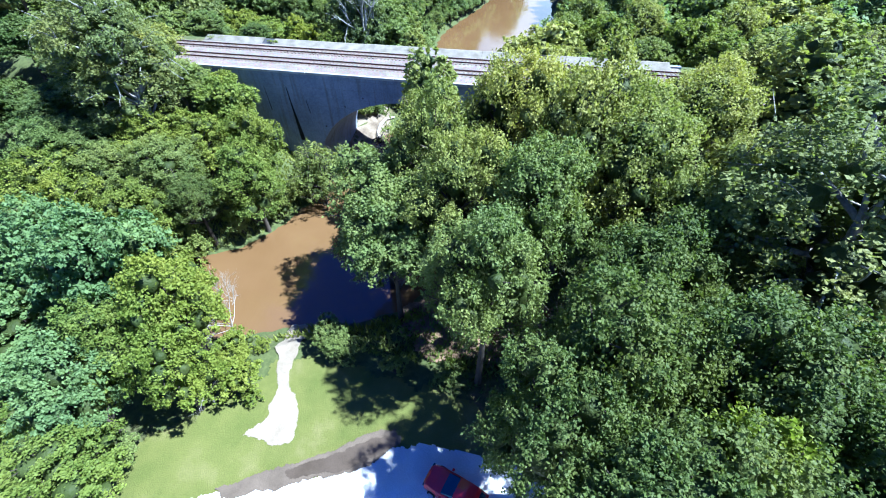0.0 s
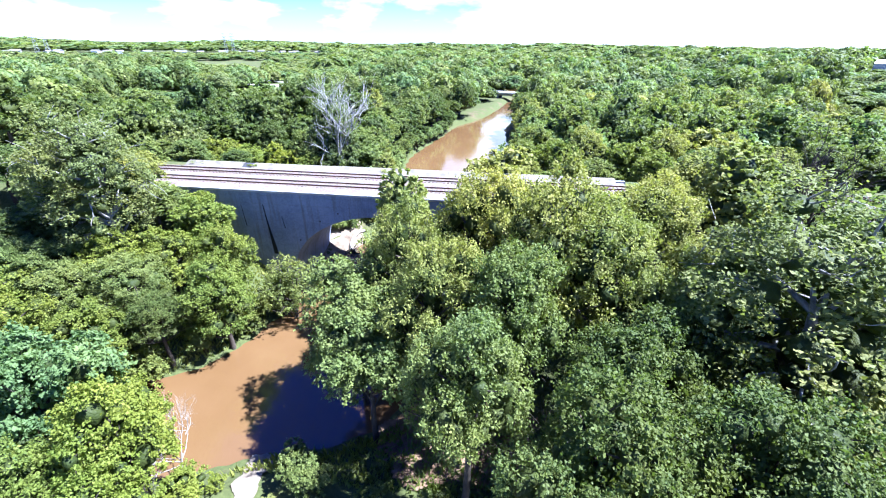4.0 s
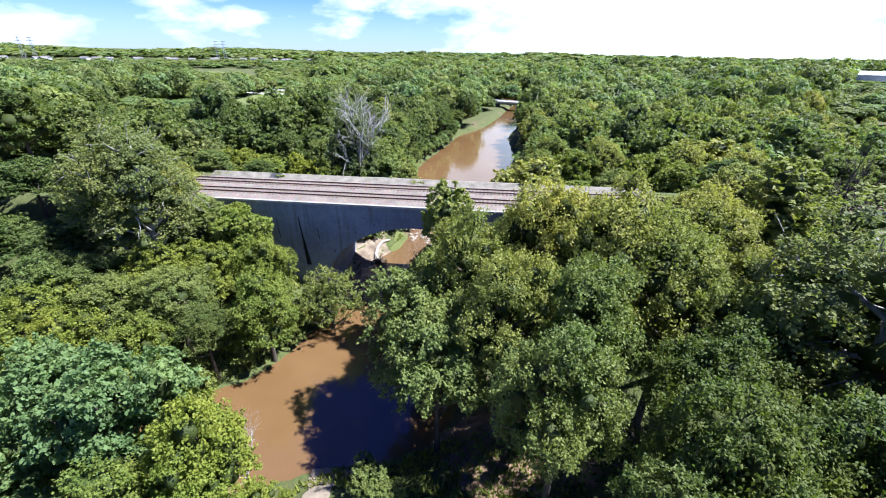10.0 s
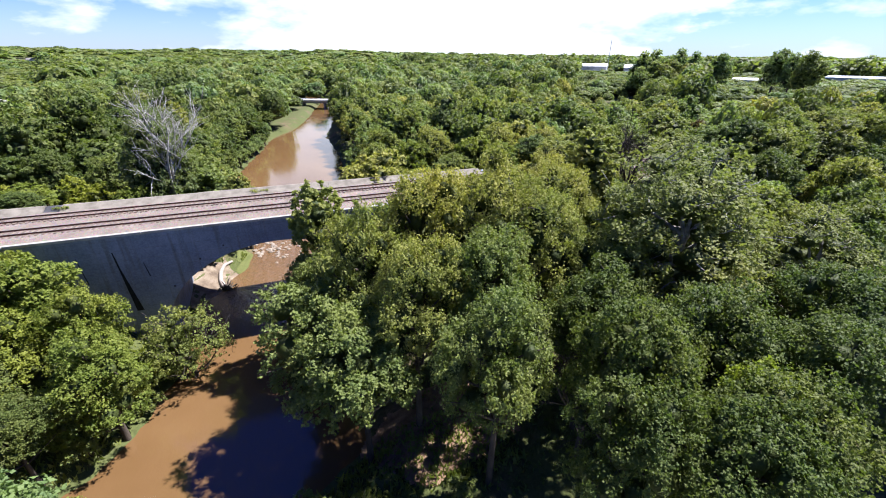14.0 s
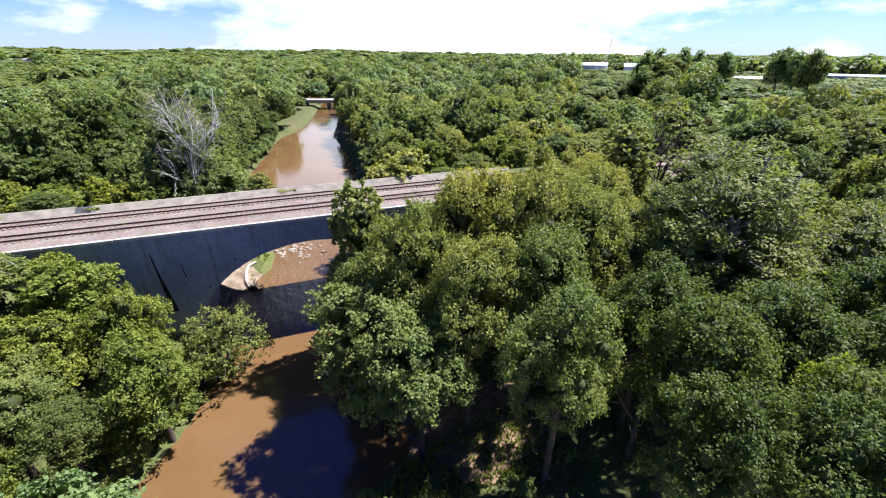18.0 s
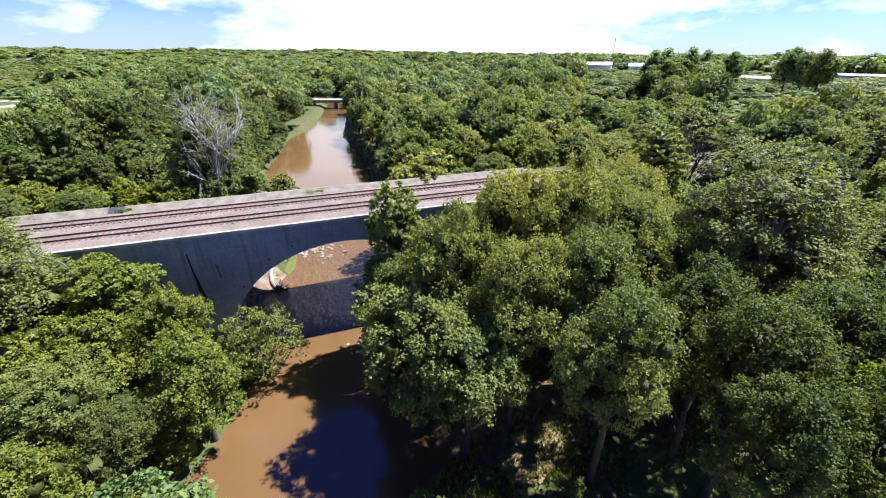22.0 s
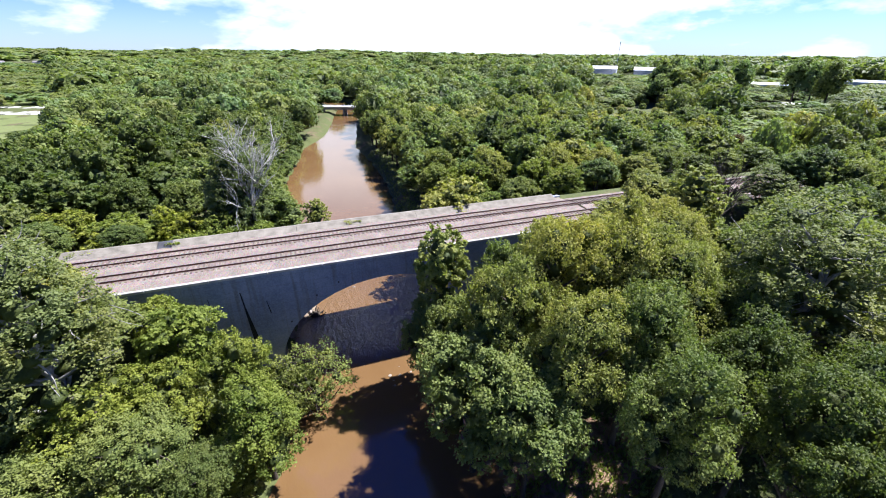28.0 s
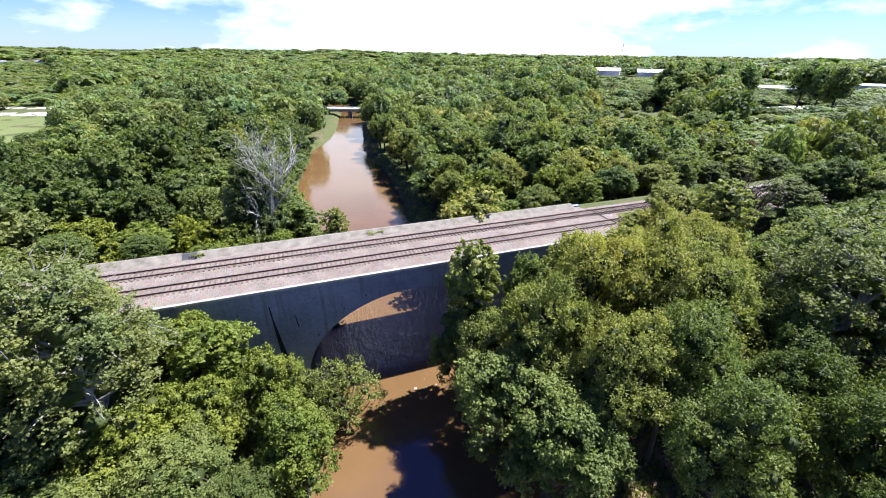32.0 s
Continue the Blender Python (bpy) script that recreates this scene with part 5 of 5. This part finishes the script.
# ---- far woods: one mass of crowns ----
def far_woods():
    rng = np.random.default_rng(77)
    protos = [far_crown(rng, n, size, nl) for n, size, nl in ((850, 0.078, 18),) * 6 + ((230, 0.15, 14),) * 5 + ((80, 0.26, 9),) * 4]
    pts = []
    grid = {}
    for n_try, lo, hi, gap in ((9000, 60, 420, 10.0), (6000, 420, 1000, 16.0), (2600, 1000, 2900, 52.0)):
        ang = np.radians(90 + rng.uniform(-66, 68, n_try))
        rad = np.sqrt(rng.uniform(lo * lo, hi * hi, n_try))
        X, Y = 40 + rad * np.cos(ang), -55 + rad * np.sin(ang)
        D = river_dist(X, Y)
        for x, y, d, r in zip(X, Y, D, rad):
            if d < 3 or (r < 420 and not wooded(x, y)):
                continue
            if (7 < y < 152 and abs(x - 40 - 0.12 * y) < 28 + 0.95 * (y + 55)) or y < 7 and (x < 104 and x > -34):
                continue
            if clearing(x, y) or (r < 200 and y < 31):
                continue
            c = (int(x // gap), int(y // gap), gap)
            if c in grid:
                continue
            grid[c] = 1
            pts.append((x, y, r))
    # The pale and blue-green leaves put distance haze into the crowns' colour.
    mats = [M_GREEN, M_DEEP, M_PALE, M_BLUE, M_POPLAR]
    spots = []
    for x, y, r in pts:
        lod = 0 if r < 420 else 1 if r < 1000 else 2
        st = stand(x, y)
        hgt = max(6.0, rng.normal(18 + 4.5 * st, 2.4)) * low_wood(x, y)
        w = (17 if r < 420 else 25 if r < 1000 else 70) * rng.uniform(0.75, 1.25)
        kind = rng.choice(5, p=(0.34, 0.16, 0.12, 0.12, 0.26) if st > 0.25 else (0.22, 0.44, 0.10, 0.18, 0.06) if st < -0.2 else (0.38, 0.26, 0.16, 0.12, 0.08))
        spots.append((x, y, float(ground_z(x, y)), hgt, w, rng.uniform(0, 6.28), (int(rng.integers(6)), 6 + int(rng.integers(5)), 11 + int(rng.integers(4)))[lod], kind))
    grove("far_woods", spots, protos, mats, "continuous green woodland stretching to the horizon")


far_woods()


# ---- far fields and roads ----
patch("field", [(-170, 285), (-100, 268), (-86, 235), (-72, 152), (-128, 142), (-195, 240)], 0.1, M_FIELD, "bright green mown field beside a road", "field", 4, 1)
patch("field", [(-150, 325), (-112, 312), (-60, 320), (-62, 372), (-100, 392), (-200, 420), (-260, 380)], 0.1, M_FIELD, "bright green mown field beside a road", "field", 5, 2)
patch("field", [(-400, 440), (-230, 370), (-235, 415), (-330, 560), (-410, 540)], 0.1, M_FIELD, "pale green field among the woods", "field", 6, 2)
patch("road", [(-260, 330), (-170, 288), (-104, 270), (-102, 284), (-168, 303), (-255, 348)], 0.2, M_ROAD, "pale concrete road crossing the fields", "road", 2, 0)
patch("road", [(-280, 385), (-180, 332), (-116, 306), (-114, 313), (-176, 341), (-275, 395)], 0.2, M_ROAD, "pale concrete road crossing the fields", "road", 2, 0)
patch("road", [(-110, 372), (-92, 378), (-64, 392), (-62, 400), (-95, 390), (-112, 384)], 0.2, M_ROAD, "pale concrete road crossing the fields", "road", 1.5, 0)
patch("sandy_ground", [(-150, 400), (-112, 388), (-92, 412), (-100, 470), (-125, 480), (-118, 430)], 0.2, M_SAND, "bare sandy ground beside the road", "sand", 2.5, 1.5)
patch("sandy_ground", [(-190, 380), (-150, 366), (-146, 378), (-184, 394)], 0.2, M_SAND, "bare sandy ground beside the road", "sand", 2.5, 1.5)
patch("yard", [(244, 96), (258, 80), (316, 108), (318, 118), (276, 116)], 0.2, M_LOTGRAVEL, "sunlit pale gravel yard", "yard", 2, 1)
patch("yard", [(372, 345), (450, 325), (460, 350), (385, 385)], 0.2, M_LOTGRAVEL, "pale yard in front of the sheds", "yard", 3, 1)


# ---- far buildings ----
def gable(name, x, y, w, d, h, rise, turn, wall, roof, label, windows=0, bays=0, category="building"):
    root = empty(name, pose(x, y, float(ground_z(x, y)) - 0.1, 0, 0, turn), label=label, category=category)
    part("wall", box(-w / 2, w / 2, -d / 2, d / 2, 0, h), wall, root)
    bm = bmesh.new()
    o = 0.5
    a = [bm.verts.new((-w / 2 - o, yy, zz)) for yy, zz in ((-d / 2 - o, h + 0.01), (0, h + rise), (d / 2 + o, h + 0.01))]
    b = [bm.verts.new((w / 2 + o, yy, zz)) for yy, zz in ((-d / 2 - o, h + 0.01), (0, h + rise), (d / 2 + o, h + 0.01))]
    bm.faces.new(a)
    bm.faces.new(b[::-1])
    for i in range(3):
        j = (i + 1) % 3
        bm.faces.new((a[i], b[i], b[j], a[j]))
    part("roof", bm, roof, root)
    for i in range(windows):
        wx = -w / 2 + w * (i + 0.7) / (windows + 0.4)
        part("window", box(wx - 0.6, wx + 0.6, -d / 2 - 0.06, -d / 2 + 0.1, h * 0.45, h * 0.45 + 1.3), M_DARK, root)
    for i in range(bays):
        wx = -w / 2 + w * (i + 0.7) / (bays + 0.4)
        part("door", box(wx - 1.8, wx + 1.8, -d / 2 - 0.06, -d / 2 + 0.1, 0.05, min(4.2, h * 0.7)), M_DARK, root)
    return root


gable("industrial_shed", 394, 378, 28, 26, 11.0, 3.0, -44, M_GREYWALL, M_WHITE, "long white-roofed grey industrial shed among trees", bays=4)
gable("industrial_shed", 430, 346, 30, 24, 10.0, 3.0, -44, M_GREYWALL, M_WHITE, "white-roofed grey industrial shed with dark doorways", bays=3)
gable("industrial_shed", 345, 458, 40, 12, 5, 1.5, -30, M_WHITE, M_WHITE, "low white shed half hidden by trees", bays=2)
gable("warehouse", 384, 166, 44, 20, 6, 1.2, -62, M_WHITE, M_WHITE, "white metal warehouse behind tall trees", bays=3)
gable("warehouse", 452, 146, 34, 24, 8, 1.2, -70, M_BLUEWALL, M_GREYWALL, "blue-grey warehouse with a flat pale roof", bays=3, windows=4)
gable("warehouse", 428, 132, 24, 8, 5, 0.8, -70, M_WHITE, M_BLUEWALL, "low white annex with a blue roof", windows=4)
gable("industrial_shed", 258, 412, 14, 9, 4, 1.2, 10, M_WHITE, M_WHITE, "small pale shed in a clearing", bays=1)
_rng = random.Random(4)
for i in range(26):
    f = i / 25
    x, y = -900 + 520 * f + _rng.uniform(-16, 16), 640 + 300 * f + _rng.uniform(-40, 40)
    gable("house", x, y, _rng.uniform(11, 16), 9, _rng.uniform(4.5, 6.5), 2.6, _rng.choice((0, 35, 90, 60)), _rng.choice((M_WHITE, M_WHITE, M_GREYWALL)), M_ROOF, "pale two-storey house with a dark roof on the far rise", windows=3, category="house")["group"] = "far houses"


def pylon(x, y, h):
    root = empty("pylon", pose(x, y, float(ground_z(x, y)), 0, 0, 30), label="grey steel lattice power pylon on the skyline", category="pylon", group="power pylons")
    for sx in (-1, 1):
        for sy in (-1, 1):
            part("leg", strut((3.2 * sx, 3.2 * sy, 0), (0.7 * sx, 0.7 * sy, h), 0.22), M_STEEL, root)
    for z, w in ((h * 0.68, 7), (h * 0.82, 6), (h * 0.95, 5)):
        part("arm", box(-w, w, -0.4, 0.4, z, z + 0.8), M_STEEL, root)
    for k in range(5):
        z0, z1 = h * k / 6, h * (k + 1) / 6
        r0, r1 = 3.2 - 2.5 * k / 6, 3.2 - 2.5 * (k + 1) / 6
        part("brace", strut((-r0, -r0, z0), (r1, -r1, z1), 0.14), M_STEEL, root)
        part("brace", strut((r0, r0, z0), (-r1, r1, z1), 0.14), M_STEEL, root)


def strut(a, b, r):
    v, f = tube([a, ((a[0] + b[0]) / 2, (a[1] + b[1]) / 2, (a[2] + b[2]) / 2), b], [r, r, r], 5)
    bm = bmesh.new()
    vs = [bm.verts.new(tuple(map(float, c))) for c in v]
    for q in f:
        bm.faces.new([vs[int(i)] for i in q])
    return bm


for px, py, ph in ((-558, 860, 42), (-546, 868, 42), (-868, 714, 42), (-852, 722, 42)):
    pylon(px, py, ph)
mast = empty("radio_mast", pose(453, 425, float(ground_z(453, 425))), label="thin grey radio mast above the far trees", category="mast")
part("pole", strut((0, 0, 0), (0, 0, 42), 0.35), M_STEEL, mast)

# ---- tall grove on the eastern terrace ----
GROVE = [tree_meshes(700 + i, 26, 7.5, 3.0, 620, 13, 0.60, m, M_BARK, limbs=4, lobes=30, up=0.4, wild=0.5, solid=0.62, kite=False, lo=0.2, hi=0.36) for i, m in enumerate((M_POPLAR, M_GREEN, M_POPLAR))]
_rng = random.Random(31)
for x, y, top in ((244, 150, 36), (252, 147, 37), (259, 138, 37.5), (263, 131, 36), (272, 120, 35), (284, 98, 37), (281, 88, 35), (276, 78, 36), (250, 135, 32), (246, 140, 31), (262, 124, 31), (235, 140, 28)):
    trunk, crown = GROVE[_rng.choice((0, 1, 2))]
    g = seat(x, y)
    w = _rng.uniform(0.8, 1.15)
    root = empty("tree", Matrix.Translation((x, y, g)) @ Matrix.Rotation(_rng.uniform(0, 6.28), 4, "Z") @ Matrix.Diagonal((w, w, (top - g) / 26, 1)), label="tall feathery green tree standing above the wood", category="tree", group="trees of the wood")
    link("trunk", trunk, root)
    link("crown", crown, root)

# ---- upstream road bridge ----
def road_bridge():
    ang = math.degrees(math.atan2(-17, 44))
    root = empty("road_bridge", pose(58, 241, 0, 0, 0, ang), label="low white concrete road bridge far up the river", category="bridge")
    part("deck", box(-26, 26, -4.5, 4.5, 4.9, 5.5, 0.05), M_ROAD, root)
    for y in (-4.5, 4.2):
        part("parapet", box(-26, 26, y, y + 0.3, 5.504, 5.95, 0.04), M_WHITE, root)
    for y in (-3.4, -1.1, 1.1, 3.4):
        part("beam", box(-25, 25, y - 0.25, y + 0.25, 3.8, 4.696), M_CONC, root)
    for x in (-7.5, 7.5):
        part("pier", box(x - 0.5, x + 0.5, -4, 4, -1.5, 3.796, 0.1), M_CONC, root)
    for x in (-26, 24):
        part("abutment", box(x, x + 2, -4.8, 4.8, -1, 3.796, 0.05), M_CONC, root)


road_bridge()


# ---- parked car ----
def car():
    g = float(ground_z(51.6, -48.6)) + 0.06
    root = empty("car", pose(51.75, -48.75, g, 0, 0, 163), label="glossy red hatchback car parked in tree shade", category="car")

    def loft(rings):
        bm = bmesh.new()
        vs = [[bm.verts.new(p) for p in r] for r in rings]
        n = len(rings[0])
        for a, b in zip(vs[:-1], vs[1:]):
            for i in range(n):
                bm.faces.new((a[i], a[(i + 1) % n], b[(i + 1) % n], b[i]))
        bm.faces.new(vs[0][::-1])
        bm.faces.new(vs[-1])
        bmesh.ops.recalc_face_normals(bm, faces=bm.faces)
        return bm

    def ring(x, w, z0, z1, rnd):
        return [(x, -w, z0), (x, w, z0), (x, w, z1 - rnd), (x, w - rnd, z1), (x, 0, z1 + 0.03), (x, -w + rnd, z1), (x, -w, z1 - rnd)]

    body = loft([ring(-2.15, 0.70, 0.35, 0.70, 0.1), ring(-2.0, 0.84, 0.24, 0.86, 0.12), ring(-1.3, 0.90, 0.2, 0.94, 0.12), ring(0.3, 0.90, 0.2, 0.94, 0.12), ring(1.3, 0.88, 0.2, 0.88, 0.14), ring(1.95, 0.80, 0.24, 0.74, 0.14), ring(2.12, 0.62, 0.34, 0.60, 0.1)])
    part("body", body, M_CARRED, root)
    part("cabin_glass", loft([ring(-1.95, 0.66, 0.90, 0.94, 0.02), ring(-1.4, 0.70, 0.92, 1.34, 0.1), ring(-0.2, 0.70, 0.92, 1.38, 0.1), ring(0.75, 0.70, 0.92, 0.95, 0.02)]), M_GLASS, root, "dark tinted window glass")
    part("roof", loft([ring(-1.62, 0.66, 1.20, 1.23, 0.02), ring(-1.38, 0.72, 1.345, 1.39, 0.03), ring(-0.8, 0.73, 1.375, 1.43, 0.03), ring(-0.12, 0.70, 1.385, 1.42, 0.03)]), M_CARRED, root)
    for sx in (-1.3, 1.32):
        for sy in (-0.86, 0.86):
            bm = bmesh.new()
            bmesh.ops.create_cone(bm, cap_ends=True, segments=20, radius1=0.31, radius2=0.31, depth=0.2, matrix=Matrix.Translation((sx, sy, 0.31)) @ Matrix.Rotation(radians(90), 4, "X"))
            wheel = part("wheel", bm, M_TYRE, root, "black rubber tyre")
            bm = bmesh.new()
            bmesh.ops.create_cone(bm, cap_ends=True, segments=16, radius1=0.19, radius2=0.19, depth=0.22, matrix=Matrix.Translation((sx, sy, 0.31)) @ Matrix.Rotation(radians(90), 4, "X"))
            part("rim", bm, M_STEEL, wheel, "silver alloy rim")
    for sy in (-0.68, 0.68):
        part("tail_lamp", box(-2.13, -2.0, sy - 0.14, sy + 0.14, 0.62, 0.8, 0.03), M_LAMP, root)
        part("headlamp", box(1.96, 2.1, sy - 0.16, sy + 0.1, 0.5, 0.64, 0.03), M_GLASS, root)
        part("mirror", box(0.55, 0.72, sy * 1.42 - 0.09, sy * 1.42 + 0.09, 0.92, 1.04, 0.03), M_CARRED, root)


car()


# ---- rocks, log and weeds ----
def rock(rng, x, y, size, z):
    bm = bmesh.new()
    bmesh.ops.create_icosphere(bm, subdivisions=1, radius=size)
    for v in bm.verts:
        v.co *= rng.uniform(0.7, 1.25)
        v.co.z *= 0.6
    ob = part("rock", bm, M_ROCK, None)
    ob.matrix_basis = pose(x, y, z, 0, 0, rng.uniform(0, 360))
    return tagged(ob, "pale rounded rock in the shallow riffle", "rock", "riffle rocks")


_rng = random.Random(9)
for i in range(70):
    x, y = _rng.gauss(34.6, 2.0), _rng.gauss(15.5, 3.0)
    rock(_rng, x, y, _rng.uniform(0.18, 0.5), _rng.uniform(-0.08, 0.06))
for i in range(16):
    x, y = _rng.uniform(36, 48), _rng.uniform(-16.5, -12.5)
    rock(_rng, x, y, _rng.uniform(0.12, 0.3), -0.05)
LOG = [(27.9, 3.2), (27.3, 4.8), (27.2, 6.6), (27.6, 8.6), (28.4, 10.6)]
lv, lf = tube([(x, y, float(ground_z(x, y)) + 0.28) for x, y in LOG], [0.36, 0.33, 0.3, 0.27, 0.2], 9)
log = link("driftwood_log", mesh_np("driftwood_log", lv, lf, [M_DEAD], True))
tagged(log, "bleached curved driftwood log on the sand bar", "log")
_np = np.random.default_rng(4)
bits = [limb(_np, (28.3, 3.0, -0.2), np.array((28.3, 3.2, 0.5)) + _np.normal(size=3) * np.array((0.8, 0.6, 0.5)), 0.2, 0.04, 4, 0.3) for _ in range(26)] + [(ICO[2][0] * (0.75 + 0.1 * _np.normal(size=(42, 1))) * np.array((1, 0.8, 0.8)) + np.array((28.3, 3.0, 0.1)), ICO[2][1])]
for _i, q in enumerate(bits):
    if q[1].shape[1] == 4:
        bits[_i] = (q[0], np.concatenate([q[1][:, :3], q[1][:, [0, 2, 3]]]))
stump = link("root_stump", mesh_np("root_stump", *join_np(bits), [M_BARK]))
tagged(stump, "dark tangled root stump at the shaded water edge", "stump")


GRAVEL = [(27, -55), (33, -52.4), (35.5, -51.5), (38.4, -49.8), (43.6, -46.5), (46.4, -45.2), (56, -45.5), (62, -49), (62, -64), (27, -64)]
PATH = [(33.2, -39.0), (36.0, -39.0), (36.2, -41.5), (36.6, -43), (38.2, -44.6), (39.2, -46.3), (39.2, -48.4), (35.4, -48.8), (36.0, -46.4), (35.8, -44.4), (34.8, -42.6)]


def tufts(name, spots, n, size, mat, label, category):
    rng = np.random.default_rng(len(name) + n)
    vs = []
    for (x, y, rx, ry), share in spots:
        k = int(n * share)
        vs.append(np.stack([x + rx * rng.uniform(-1, 1, k), y + ry * rng.uniform(-1, 1, k)], 1))
    p = np.concatenate(vs)
    z = ground_z(p[:, 0], p[:, 1])
    keep = (z > 0.15) & ~inside(GRAVEL, p[:, 0], p[:, 1]) & ~inside(PATH, p[:, 0], p[:, 1])
    p, z = p[keep], z[keep]
    base = np.column_stack([p, z])
    m = len(base)
    a = rng.uniform(0, 6.28, m)
    h = size * rng.uniform(0.5, 1.5, m)
    lean = rng.normal(size=(m, 2)) * 0.4
    side = np.column_stack([np.cos(a), np.sin(a), np.zeros(m)]) * (h * 0.28)[:, None]
    tip = base + np.column_stack([lean[:, 0] * h, lean[:, 1] * h, h])
    v = np.stack([base - side, base + side, tip], 1).reshape(-1, 3)
    return tagged(link(name, mesh_np(name, v, np.arange(m * 3).reshape(-1, 3), [mat])), label, category, kind="stuff")


tufts("grass_tufts", [((29.5, 11, 2.2, 7), 1.0)], 3200, 0.12, M_BLADE, "short grass blades on the sand bar", "grass")
tufts("tall_grass", [((31.0, 10.5, 1.3, 3.8), 0.6), ((25.0, 13, 2.2, 4), 0.4)], 2600, 0.4, M_GREEN, "rank green grass on the sand bar under the bridge", "grass")
tufts("bank_herbs", [((22, -20, 6, 12), 0.25), ((44, -36, 12, 3.5), 0.25), ((20, 70, 5, 60), 0.25), ((58, 60, 6, 50), 0.25)], 14000, 0.5, M_GREEN, "rank green herbs along the river banks", "undergrowth")
tufts("wood_litter_plants", [((68, -28, 20, 14), 1.0)], 7000, 0.4, M_DEEP, "low dark plants on the shaded wood floor", "undergrowth")


def weed(x, y, z, r, mat):
    rng = np.random.default_rng(int(x * 10))
    cs = rng.normal(size=(7, 3)) * np.array([r, r * 0.4, r * 0.2])
    cs[:, 2] = np.abs(cs[:, 2]) + 0.05
    v, f = leaf_quads(rng, cs, np.full(7, r * 0.5), 26, 0.12)
    root = empty("weed", pose(x, y, z), label="yellow-green weeds growing through the ballast", category="weed", group="bridge weeds")
    tagged(link("leaf_clump", mesh_np("leaf_clump", v, f, [mat]), root), kind="stuff")


for x, y, r in ((35.0, 2.7, 0.45), (36.1, 2.8, 0.3), (12.4, 2.8, 0.4), (13.0, 2.9, 0.25), (52, 2.9, 0.2), (2.2, 2.7, 0.6)):
    weed(x, y, 15.0, r, M_YELLOW)
